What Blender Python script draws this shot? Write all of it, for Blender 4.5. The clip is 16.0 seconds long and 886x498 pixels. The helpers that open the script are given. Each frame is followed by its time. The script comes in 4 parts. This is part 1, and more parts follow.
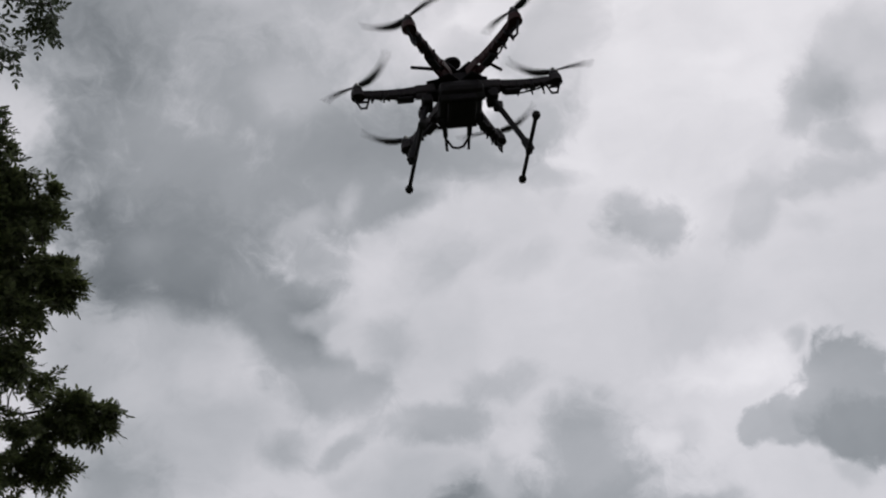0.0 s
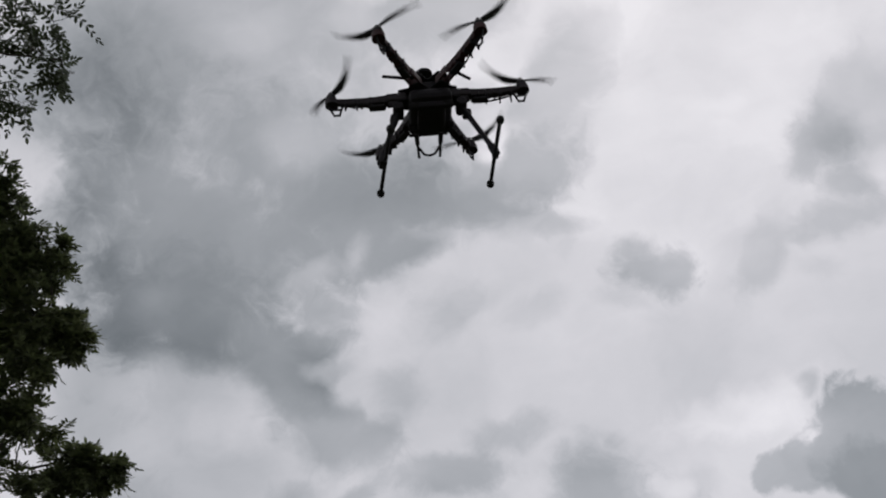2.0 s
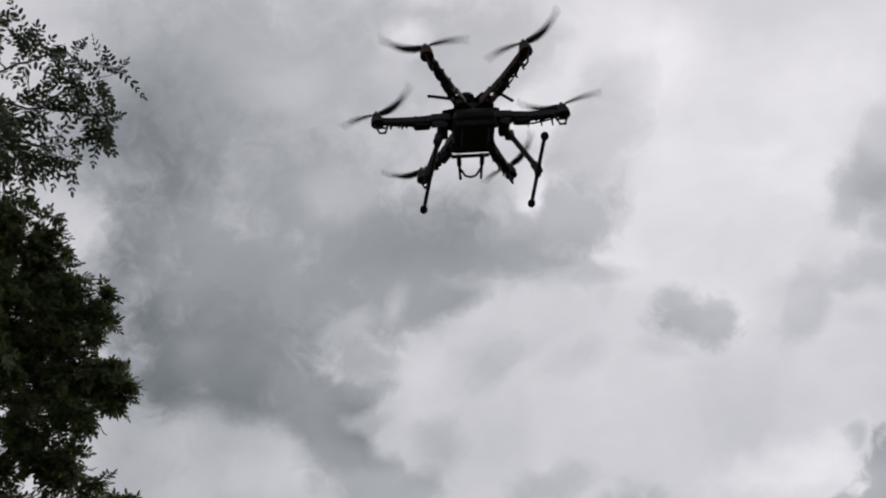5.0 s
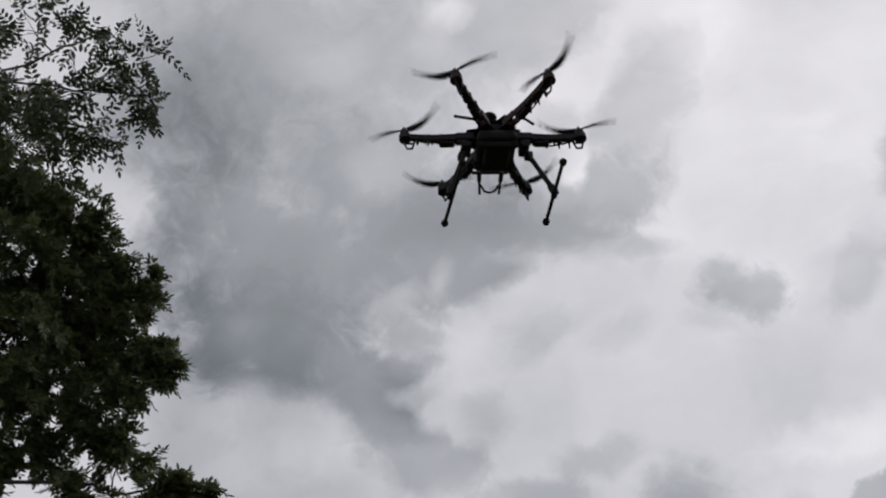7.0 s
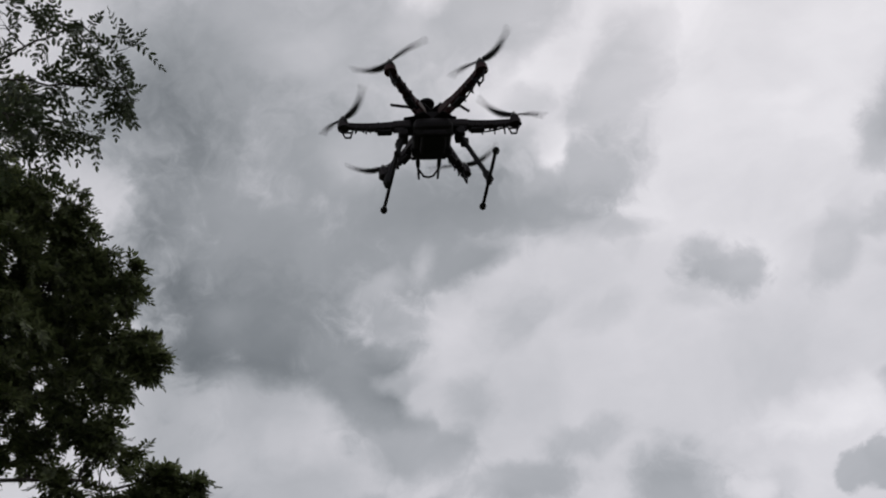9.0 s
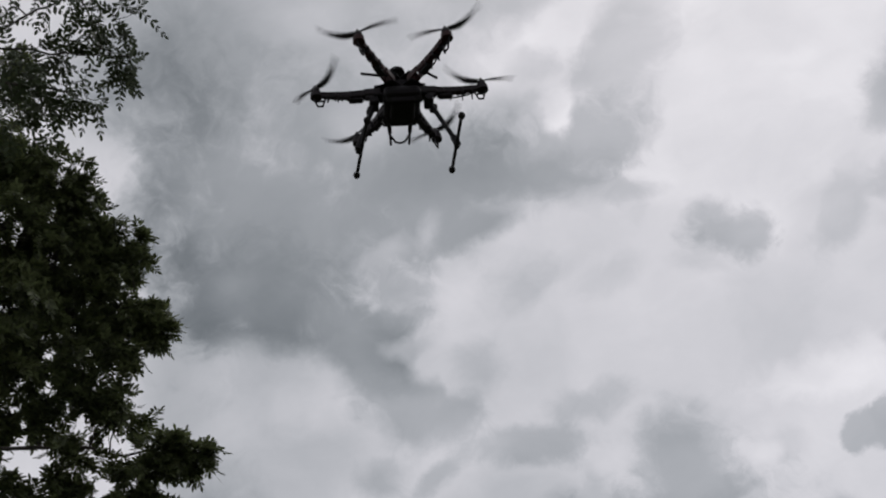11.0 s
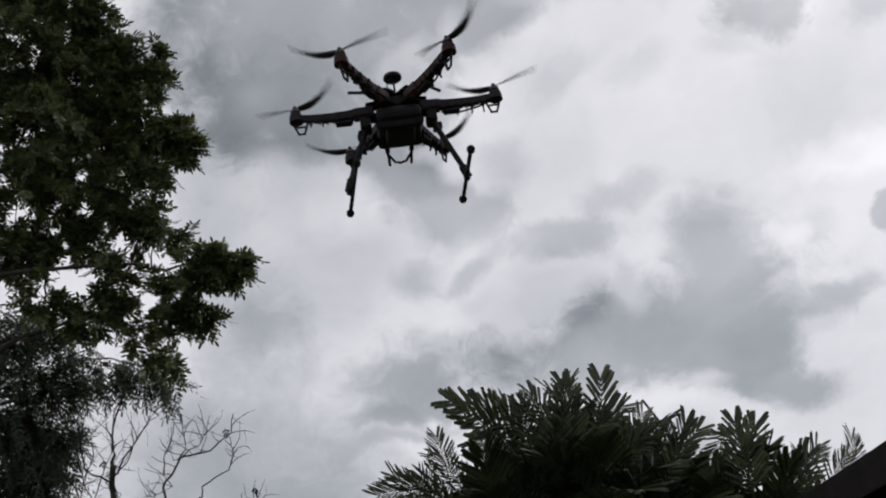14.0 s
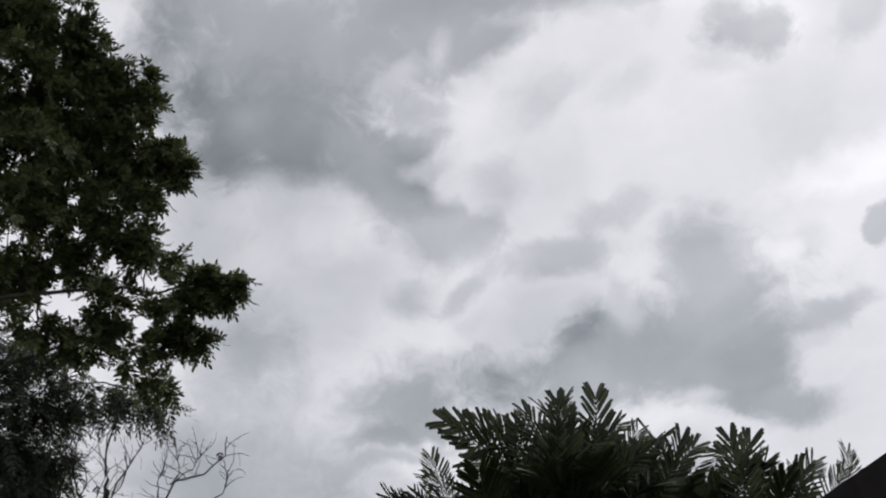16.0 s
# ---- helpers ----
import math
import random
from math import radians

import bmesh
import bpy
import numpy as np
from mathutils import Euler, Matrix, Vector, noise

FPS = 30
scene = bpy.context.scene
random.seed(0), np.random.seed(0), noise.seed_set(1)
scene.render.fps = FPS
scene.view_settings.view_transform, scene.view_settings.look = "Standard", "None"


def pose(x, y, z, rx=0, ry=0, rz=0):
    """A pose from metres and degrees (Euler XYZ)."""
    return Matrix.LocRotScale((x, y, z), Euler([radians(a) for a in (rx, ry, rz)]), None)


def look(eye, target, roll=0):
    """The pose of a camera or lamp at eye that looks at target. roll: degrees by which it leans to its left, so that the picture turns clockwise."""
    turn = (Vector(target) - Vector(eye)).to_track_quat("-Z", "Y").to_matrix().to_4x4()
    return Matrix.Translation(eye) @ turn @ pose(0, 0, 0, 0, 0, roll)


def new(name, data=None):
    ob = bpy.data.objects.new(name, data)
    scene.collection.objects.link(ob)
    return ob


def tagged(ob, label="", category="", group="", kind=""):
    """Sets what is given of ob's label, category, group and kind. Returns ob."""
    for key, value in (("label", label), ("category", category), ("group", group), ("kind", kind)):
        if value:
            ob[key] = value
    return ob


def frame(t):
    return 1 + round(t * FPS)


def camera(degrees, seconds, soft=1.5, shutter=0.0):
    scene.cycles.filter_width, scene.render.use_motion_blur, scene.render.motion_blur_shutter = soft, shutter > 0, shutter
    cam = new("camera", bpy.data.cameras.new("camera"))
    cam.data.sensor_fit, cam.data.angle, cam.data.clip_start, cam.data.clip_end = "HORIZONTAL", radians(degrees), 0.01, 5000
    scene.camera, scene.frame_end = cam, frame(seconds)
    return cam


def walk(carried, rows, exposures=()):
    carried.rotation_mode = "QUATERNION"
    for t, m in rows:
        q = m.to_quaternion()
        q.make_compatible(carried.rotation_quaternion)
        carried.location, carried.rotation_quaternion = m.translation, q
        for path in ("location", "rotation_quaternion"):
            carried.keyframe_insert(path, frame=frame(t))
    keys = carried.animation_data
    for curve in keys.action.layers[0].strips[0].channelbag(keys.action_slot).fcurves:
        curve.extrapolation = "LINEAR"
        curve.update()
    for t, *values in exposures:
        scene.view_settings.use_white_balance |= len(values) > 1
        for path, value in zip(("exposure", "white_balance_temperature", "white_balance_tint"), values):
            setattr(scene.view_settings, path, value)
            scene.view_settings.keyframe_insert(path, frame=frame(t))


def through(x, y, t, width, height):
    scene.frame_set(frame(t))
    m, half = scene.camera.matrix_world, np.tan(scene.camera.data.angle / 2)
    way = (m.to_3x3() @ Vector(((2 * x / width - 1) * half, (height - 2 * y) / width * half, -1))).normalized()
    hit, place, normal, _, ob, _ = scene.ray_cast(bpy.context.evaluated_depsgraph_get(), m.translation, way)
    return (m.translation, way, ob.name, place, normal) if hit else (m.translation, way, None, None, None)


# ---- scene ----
cam = camera(46.0, 16.0, soft=2.1, shutter=0.2)
EYE = (0.0, 0.0, 1.6)

# seconds, then the turn of the hand-held camera in degrees
TURNS = [
    (0, 123.99, 7.39, 4.96),
    (0.2, 123.84, 6.96, 4.16),
    (0.5, 123.99, 7.52, 3.79),
    (1, 125.91, 7.29, 4.08),
    (1.5, 127.19, 7.67, 4.24),
    (2, 126.74, 7.65, 5.72),
    (2.5, 127.53, 7.24, 7.00),
    (3, 127.02, 7.16, 7.27),
    (3.5, 126.71, 6.93, 6.41),
    (4, 126.10, 6.93, 6.12),
    (4.5, 128.52, 6.99, 6.85),
    (4.7, 129.72, 6.78, 7.24),
    (6.8, 128.94, 6.24, 9.15),
    (7, 128.59, 5.67, 9.96),
    (7.5, 127.94, 6.47, 9.76),
    (8, 127.56, 7.34, 10.82),
    (8.2, 127.87, 7.14, 10.79),
    (10.3, 127.75, 8.62, 9.47),
    (10.5, 127.95, 8.55, 9.80),
    (11, 126.01, 7.78, 10.73),
    (11.5, 125.36, 7.89, 10.34),
    (12, 126.46, 6.90, 10.63),
    (12.5, 125.50, 8.70, 13.68),
    (12.7, 123.99, 8.54, 13.75),
    (12.9, 120.21, 9.78, 12.71),
    (13, 117.65, 10.46, 12.25),
    (13.2, 114.83, 10.64, 14.19),
    (13.5, 113.16, 9.45, 13.70),
    (14, 115.55, 9.75, 13.66),
    (14.5, 117.59, 10.66, 15.31),
    (14.6, 118.95, 10.59, 14.28),
    (14.8, 119.32, 11.33, 14.30),
    (15, 119.08, 10.97, 13.75),
    (15.2, 118.76, 10.76, 13.41),
    (15.5, 118.65, 10.95, 14.02),
    (16, 116.63, 10.46, 13.58),
]
walk(cam, [(t, pose(*EYE, rx, ry, rz)) for t, rx, ry, rz in TURNS],
     exposures=[(0.0, 0.03), (4.5, 0.03), (11.0, 0.02), (12.5, 0.06), (13.0, 0.10), (13.5, 0.27), (16.0, 0.34)])


# ---- sky and light ----
def sky():
    world = bpy.data.worlds.new("overcast_sky")
    scene.world = world
    world.use_nodes = True
    nt = world.node_tree
    nt.nodes.clear()
    N, L = nt.nodes.new, nt.links.new

    def math_node(op, a, b=None, c=None):
        n = N("ShaderNodeMath")
        n.operation = op
        for i, v in enumerate((a, b, c)):
            if v is None:
                continue
            if isinstance(v, (int, float)):
                n.inputs[i].default_value = v
            else:
                L(v, n.inputs[i])
        return n.outputs[0]

    def dot(v, w):
        n = N("ShaderNodeVectorMath")
        n.operation = "DOT_PRODUCT"
        L(v, n.inputs[0])
        n.inputs[1].default_value = w
        return n.outputs["Value"]

    way = N("ShaderNodeTexCoord").outputs["Generated"]
    # the sky laid flat on a plane before the main direction of view
    az, el = radians(2), radians(33)
    fwd = Vector((math.sin(az) * math.cos(el), math.cos(az) * math.cos(el), math.sin(el)))
    right = Vector((math.cos(az), -math.sin(az), 0))
    up = right.cross(fwd)
    depth = math_node("MAXIMUM", dot(way, fwd), 0.15)
    flat = N("ShaderNodeCombineXYZ")
    L(math_node("DIVIDE", dot(way, right), depth), flat.inputs[0])
    L(math_node("DIVIDE", dot(way, up), depth), flat.inputs[1])

    def noise_tex(scale, detail, rough, vec, dist=0.0):
        n = N("ShaderNodeTexNoise")
        n.inputs["Scale"].default_value = scale
        n.inputs["Detail"].default_value = detail
        n.inputs["Roughness"].default_value = rough
        n.inputs["Distortion"].default_value = dist
        L(vec, n.inputs["Vector"])
        return n

    def warp(vec, scale, amount, detail):
        n = noise_tex(scale, detail, 0.55, vec)
        s = N("ShaderNodeVectorMath")
        s.operation = "SUBTRACT"
        L(n.outputs["Color"], s.inputs[0])
        s.inputs[1].default_value = (0.5, 0.5, 0.5)
        m = N("ShaderNodeVectorMath")
        m.operation = "MULTIPLY_ADD"
        L(s.outputs[0], m.inputs[0])
        m.inputs[1].default_value = (amount, amount, 0)
        L(vec, m.inputs[2])
        return m.outputs[0]

    warped = warp(warp(flat.outputs[0], 6.0, 0.034, 2.0), 16.0, 0.042, 5.0)
    lift = N("ShaderNodeVectorMath")
    L(warped, lift.inputs[0])
    lift.inputs[1].default_value = (0, 0, 1)
    placed = lift.outputs[0]
    billow = noise_tex(10.0, 6.0, 0.56, warped, 0.3).outputs[0]
    curl = noise_tex(34.0, 6.0, 0.62, warped, 0.5).outputs[0]
    fray = math_node("MULTIPLY_ADD", billow, 1.5, math_node("MULTIPLY_ADD", curl, 1.1, -1.3))
    state = [0.80]

    def reach(u, v, w, h, turn):
        """How far off the middle of an ellipse: its centre and half sizes on the plane, and its turn; 1 at the rim."""
        c, k = math.cos(radians(turn)), math.sin(radians(turn))
        x = dot(placed, (c / w, k / w, -(c * u + k * v) / w))
        y = dot(placed, (-k / h, c / h, (k * u - c * v) / h))
        return math_node("SQRT", math_node("MULTIPLY_ADD", x, x, math_node("MULTIPLY", y, y)))

    def fade(value, outer, inner):
        r = N("ShaderNodeMapRange")
        r.interpolation_type = "SMOOTHSTEP"
        r.inputs["From Min"].default_value = outer
        r.inputs["From Max"].default_value = inner
        L(value, r.inputs["Value"])
        return r.outputs[0]

    def cloud(u, v, w, h, turn, tone, soft):
        """A bank or break of that lightness with a frayed edge; soft: how wide the edge is."""
        k = fade(math_node("ADD", reach(u, v, w, h, turn), fray), 1.0 + soft * 0.9, 1.0 - soft * 0.9)
        state[0] = math_node("MULTIPLY_ADD", k, math_node("SUBTRACT", tone, state[0]), state[0])

    def veil(u, v, w, h, turn, change):
        """A soft patch that lightens or darkens what is there."""
        state[0] = math_node("MULTIPLY_ADD", fade(reach(u, v, w, h, turn), 1.5, 0.0), change, state[0])

    # cloud banks and the bright breaks between them
    cloud(-0.202, 0.293, 0.147, 0.149, -13, 0.690, 0.78)
    cloud(-0.260, 0.122, 0.135, 0.123, -12, 0.600, 0.56)
    cloud(-0.083, 0.094, 0.130, 0.061, -4, 0.600, 0.56)
    cloud(-0.276, 0.040, 0.112, 0.050, -22, 0.530, 0.62)
    cloud(-0.209, -0.024, 0.060, 0.041, -51, 0.560, 0.50)
    cloud(0.005, 0.295, 0.082, 0.051, -9, 0.720, 0.56)
    cloud(0.101, 0.196, 0.058, 0.038, 7, 0.740, 0.50)
    cloud(0.134, 0.244, 0.035, 0.030, -14, 0.760, 0.45)
    cloud(0.048, 0.118, 0.059, 0.033, 8, 0.660, 0.50)
    cloud(-0.000, 0.090, 0.064, 0.025, -2, 0.620, 0.56)
    cloud(0.057, 0.226, 0.027, 0.070, -51, 0.870, 0.56)
    cloud(0.013, 0.202, 0.027, 0.015, -13, 0.770, 0.67)
    cloud(0.035, 0.155, 0.015, 0.025, -13, 0.870, 0.56)
    cloud(0.077, 0.064, 0.029, 0.011, -2, 0.690, 0.67)
    cloud(-0.054, 0.323, 0.022, 0.016, -14, 0.860, 0.67)
    cloud(-0.076, 0.303, 0.022, 0.017, 17, 0.760, 0.90)
    cloud(-0.142, 0.189, 0.039, 0.022, -3, 0.690, 1.00)
    cloud(-0.169, 0.300, 0.028, 0.017, 7, 0.730, 0.90)
    cloud(-0.237, 0.354, 0.035, 0.017, -14, 0.710, 1.00)
    cloud(-0.151, 0.061, 0.028, 0.009, 10, 0.710, 0.90)
    cloud(-0.107, 0.063, 0.010, 0.016, -22, 0.730, 0.90)
    cloud(-0.148, 0.024, 0.033, 0.022, -42, 0.660, 0.90)
    cloud(-0.003, 0.033, 0.069, 0.038, -12, 0.810, 0.67)
    cloud(-0.092, -0.004, 0.022, 0.049, -12, 0.800, 0.67)
    cloud(-0.073, 0.059, 0.038, 0.015, 8, 0.610, 0.56)
    cloud(-0.037, 0.003, 0.032, 0.022, -2, 0.735, 0.90)
    cloud(0.049, -0.015, 0.032, 0.012, 3, 0.760, 0.90)
    cloud(-0.281, -0.043, 0.064, 0.038, -11, 0.775, 0.62)
    cloud(-0.207, -0.030, 0.033, 0.021, -31, 0.565, 0.56)
    cloud(-0.178, -0.069, 0.041, 0.017, -36, 0.600, 0.67)
    cloud(-0.135, -0.047, 0.022, 0.024, -41, 0.810, 0.67)
    cloud(-0.160, -0.030, 0.019, 0.009, -2, 0.720, 0.78)
    cloud(-0.168, -0.098, 0.054, 0.024, -26, 0.680, 0.78)
    cloud(-0.094, -0.070, 0.020, 0.022, -31, 0.730, 0.90)
    cloud(-0.125, -0.110, 0.022, 0.019, -11, 0.680, 0.78)
    cloud(0.004, -0.122, 0.039, 0.014, -1, 0.720, 0.67)
    cloud(-0.071, -0.149, 0.050, 0.017, -6, 0.690, 0.56)
    cloud(0.043, -0.146, 0.021, 0.011, -1, 0.820, 0.78)
    cloud(0.151, 0.024, 0.023, 0.018, -2, 0.680, 0.56)
    cloud(0.164, 0.002, 0.038, 0.025, -7, 0.635, 0.47)
    cloud(0.185, -0.012, 0.021, 0.015, 3, 0.650, 0.56)
    cloud(0.135, -0.023, 0.021, 0.010, -7, 0.745, 0.90)
    cloud(0.269, -0.020, 0.017, 0.031, -38, 0.720, 0.56)
    cloud(0.326, 0.088, 0.020, 0.032, -13, 0.690, 0.56)
    cloud(0.249, 0.144, 0.019, 0.011, 8, 0.800, 0.78)
    cloud(0.212, 0.131, 0.022, 0.010, 3, 0.800, 0.78)
    cloud(0.161, 0.241, 0.011, 0.019, -14, 0.760, 0.78)
    cloud(0.171, 0.069, 0.014, 0.005, 8, 0.810, 0.90)
    cloud(0.352, 0.109, 0.028, 0.037, -30, 0.685, 0.50)
    cloud(0.381, 0.147, 0.019, 0.032, -26, 0.740, 0.67)
    cloud(0.361, 0.050, 0.025, 0.020, -10, 0.690, 0.56)
    cloud(0.348, 0.016, 0.048, 0.017, 10, 0.715, 0.62)
    cloud(0.402, 0.122, 0.024, 0.043, -10, 0.770, 0.78)
    cloud(0.278, 0.007, 0.014, 0.032, -35, 0.755, 0.67)
    cloud(0.319, -0.028, 0.025, 0.012, 0, 0.765, 0.78)
    cloud(0.249, 0.148, 0.026, 0.009, 5, 0.825, 0.90)
    cloud(0.402, 0.070, 0.019, 0.015, 10, 0.830, 0.67)
    cloud(0.220, -0.140, 0.069, 0.021, 2, 0.885, 0.78)
    cloud(0.283, -0.133, 0.012, 0.010, -50, 0.740, 0.67)
    cloud(0.268, -0.202, 0.041, 0.025, 2, 0.660, 0.22)
    cloud(0.238, -0.204, 0.016, 0.022, -10, 0.670, 0.25)
    cloud(0.325, -0.186, 0.050, 0.043, 0, 0.635, 0.22)
    cloud(0.334, -0.228, 0.053, 0.028, -18, 0.570, 0.30)
    cloud(0.279, -0.241, 0.014, 0.014, 10, 0.800, 0.56)
    cloud(0.312, -0.258, 0.024, 0.009, -35, 0.745, 0.67)
    cloud(0.165, -0.204, 0.029, 0.013, 10, 0.765, 0.90)
    cloud(0.050, -0.261, 0.099, 0.055, 5, 0.606, 0.56)
    cloud(-0.063, -0.265, 0.092, 0.039, -5, 0.588, 0.56)
    cloud(0.072, -0.199, 0.042, 0.041, -16, 0.662, 0.67)
    cloud(0.065, -0.306, 0.058, 0.033, -15, 0.588, 0.56)
    cloud(-0.014, -0.206, 0.013, 0.027, -6, 0.727, 0.78)
    cloud(0.006, -0.175, 0.016, 0.010, 15, 0.810, 0.78)
    cloud(0.145, -0.208, 0.015, 0.010, 10, 0.819, 0.78)
    cloud(0.171, -0.270, 0.036, 0.015, 11, 0.671, 0.67)
    cloud(0.146, -0.297, 0.021, 0.008, 11, 0.754, 0.78)
    cloud(-0.154, -0.159, 0.028, 0.010, 26, 0.694, 0.78)
    cloud(-0.160, -0.188, 0.020, 0.011, 14, 0.773, 0.78)
    cloud(-0.211, -0.150, 0.020, 0.016, 4, 0.685, 0.90)
    cloud(-0.395, -0.152, 0.048, 0.046, 13, 0.653, 1.00)
    cloud(-0.256, -0.254, 0.055, 0.043, 5, 0.579, 0.73)
    cloud(-0.275, -0.283, 0.049, 0.013, -7, 0.551, 0.73)
    cloud(-0.282, -0.306, 0.064, 0.010, -10, 0.676, 0.67)
    cloud(0.060, -0.322, 0.053, 0.016, -31, 0.597, 0.67)
    cloud(0.118, -0.353, 0.031, 0.015, -15, 0.643, 0.78)
    cloud(0.031, -0.322, 0.021, 0.011, -15, 0.736, 0.78)
    cloud(-0.457, -0.290, 0.142, 0.092, -4, 0.672, 1.00)
    cloud(-0.443, -0.366, 0.148, 0.045, -8, 0.635, 0.90)
    # thicker and thinner veils over them
    veil(0.240, 0.161, 0.126, 0.078, 6, 0.101)
    veil(-0.352, 0.292, 0.106, 0.081, -8, -0.179)
    veil(-0.317, -0.122, 0.121, 0.079, 8, -0.088)
    veil(-0.118, -0.226, 0.098, 0.055, 50, -0.105)
    veil(0.205, 0.037, 0.122, 0.058, -25, 0.063)
    veil(0.134, 0.255, 0.125, 0.092, 40, 0.061)
    veil(-0.386, -0.284, 0.124, 0.088, -42, -0.059)
    veil(-0.366, 0.107, 0.065, 0.063, -57, -0.075)
    veil(-0.278, -0.005, 0.056, 0.047, -29, -0.087)
    veil(0.055, 0.118, 0.073, 0.063, 8, 0.056)
    veil(0.227, 0.166, 0.061, 0.054, -42, -0.045)
    veil(0.303, 0.091, 0.065, 0.064, -1, 0.041)
    veil(-0.303, 0.374, 0.114, 0.086, -33, -0.041)
    veil(-0.055, -0.072, 0.095, 0.048, 28, -0.042)
    veil(0.006, -0.387, 0.037, 0.036, -36, -0.113)
    veil(0.183, -0.205, 0.076, 0.048, 28, 0.042)
    veil(-0.165, -0.258, 0.049, 0.024, -49, -0.084)
    veil(0.397, 0.216, 0.110, 0.058, 11, 0.059)
    veil(0.191, 0.256, 0.057, 0.042, 7, 0.054)
    veil(-0.104, -0.142, 0.047, 0.024, -23, 0.054)
    veil(0.019, 0.170, 0.071, 0.029, 18, -0.050)
    veil(0.187, -0.100, 0.067, 0.059, -21, -0.034)
    veil(-0.011, 0.216, 0.050, 0.034, -27, 0.078)
    veil(0.080, 0.250, 0.042, 0.039, -47, -0.052)
    veil(0.104, 0.048, 0.064, 0.051, 46, 0.036)
    veil(0.121, -0.391, 0.117, 0.083, 0, -0.029)
    veil(0.278, -0.168, 0.046, 0.025, -13, 0.054)
    veil(-0.091, 0.128, 0.070, 0.039, -3, -0.032)
    veil(0.383, 0.088, 0.044, 0.021, -3, -0.058)
    veil(-0.158, -0.038, 0.040, 0.034, -54, -0.046)
    veil(0.232, 0.012, 0.084, 0.034, -29, -0.023)
    veil(-0.202, 0.211, 0.129, 0.070, -44, 0.018)
    veil(0.189, 0.007, 0.048, 0.028, -21, 0.045)
    veil(-0.333, -0.022, 0.048, 0.039, 60, -0.043)
    veil(-0.311, 0.067, 0.032, 0.018, -4, 0.042)
    veil(-0.380, 0.166, 0.053, 0.023, 26, -0.047)
    veil(-0.267, -0.074, 0.035, 0.025, 8, 0.038)
    veil(-0.083, -0.266, 0.059, 0.031, -39, 0.051)
    veil(0.082, -0.231, 0.086, 0.040, 49, 0.027)
    veil(-0.055, -0.217, 0.033, 0.017, 51, -0.068)
    veil(-0.007, 0.162, 0.049, 0.038, -14, -0.060)
    veil(-0.278, 0.237, 0.035, 0.035, -14, -0.020)
    veil(-0.534, -0.285, 0.094, 0.075, -13, -0.060)
    veil(-0.429, -0.362, 0.092, 0.037, -13, -0.035)
    veil(-0.323, 0.245, 0.041, 0.087, -13, -0.030)
    veil(0.346, 0.098, 0.031, 0.039, -11, -0.055)
    veil(0.273, 0.008, 0.036, 0.016, -11, -0.030)
    veil(-0.001, 0.106, 0.092, 0.032, -11, -0.030)
    veil(0.126, 0.243, 0.030, 0.035, -12, -0.050)
    veil(-0.363, 0.024, 0.043, 0.040, -12, -0.100)
    veil(-0.366, 0.116, 0.035, 0.046, -12, -0.030)
    veil(-0.400, -0.030, 0.049, 0.063, -11, -0.120)

    # wisps drawn out along the wind, and fine billows
    streak = N("ShaderNodeMapping")
    streak.inputs["Rotation"].default_value = (0, 0, radians(-24))
    streak.inputs["Scale"].default_value = (0.7, 1.6, 1)
    L(warped, streak.inputs["Vector"])
    n1 = noise_tex(5.5, 7.0, 0.52, streak.outputs[0], 0.2).outputs[0]
    state[0] = math_node("MULTIPLY_ADD", n1, 0.11, math_node("SUBTRACT", state[0], 0.055))
    state[0] = math_node("MULTIPLY_ADD", billow, 0.10, math_node("SUBTRACT", state[0], 0.05))
    fine = noise_tex(26.0, 7.0, 0.6, streak.outputs[0], 0.4).outputs[0]
    state[0] = math_node("MULTIPLY_ADD", fine, 0.025, math_node("SUBTRACT", state[0], 0.031))
    ramp = N("ShaderNodeValToRGB")
    e = ramp.color_ramp.elements
    e[0].position, e[0].color = 0.4, (0.122, 0.133, 0.139, 1)
    e[1].position, e[1].color = 1.0, (1.0, 0.99, 1.0, 1)
    for p, c in ((0.5, (0.202, 0.214, 0.225)), (0.6, (0.309, 0.320, 0.337)), (0.7, (0.444, 0.448, 0.472)), (0.8, (0.610, 0.600, 0.630)), (0.9, (0.803, 0.785, 0.815))):
        k = e.new(p)
        k.color = (*c, 1)
    L(state[0], ramp.inputs[0])
    blue = N("ShaderNodeTexSky")
    blue.sky_type = "NISHITA"
    blue.sun_disc = False
    blue.sun_elevation, blue.sun_rotation = radians(58), radians(25)
    mix = N("ShaderNodeMix")
    mix.data_type, mix.blend_type = "RGBA", "ADD"
    mix.inputs["Factor"].default_value = 0.006
    L(ramp.outputs[0], mix.inputs["A"])
    L(blue.outputs[0], mix.inputs["B"])
    bg = N("ShaderNodeBackground")
    bg.inputs["Strength"].default_value = 1.0
    L(mix.outputs["Result"], bg.inputs["Color"])
    out = N("ShaderNodeOutputWorld")
    L(bg.outputs[0], out.inputs[0])


sky()
sun = new("sun", bpy.data.lights.new("sun", "SUN"))
sun.data.energy, sun.data.angle, sun.data.color = 0.6, radians(20), (1.0, 0.97, 0.93)
sun.matrix_world = look((6, 13, 24), (0, 0, 0))


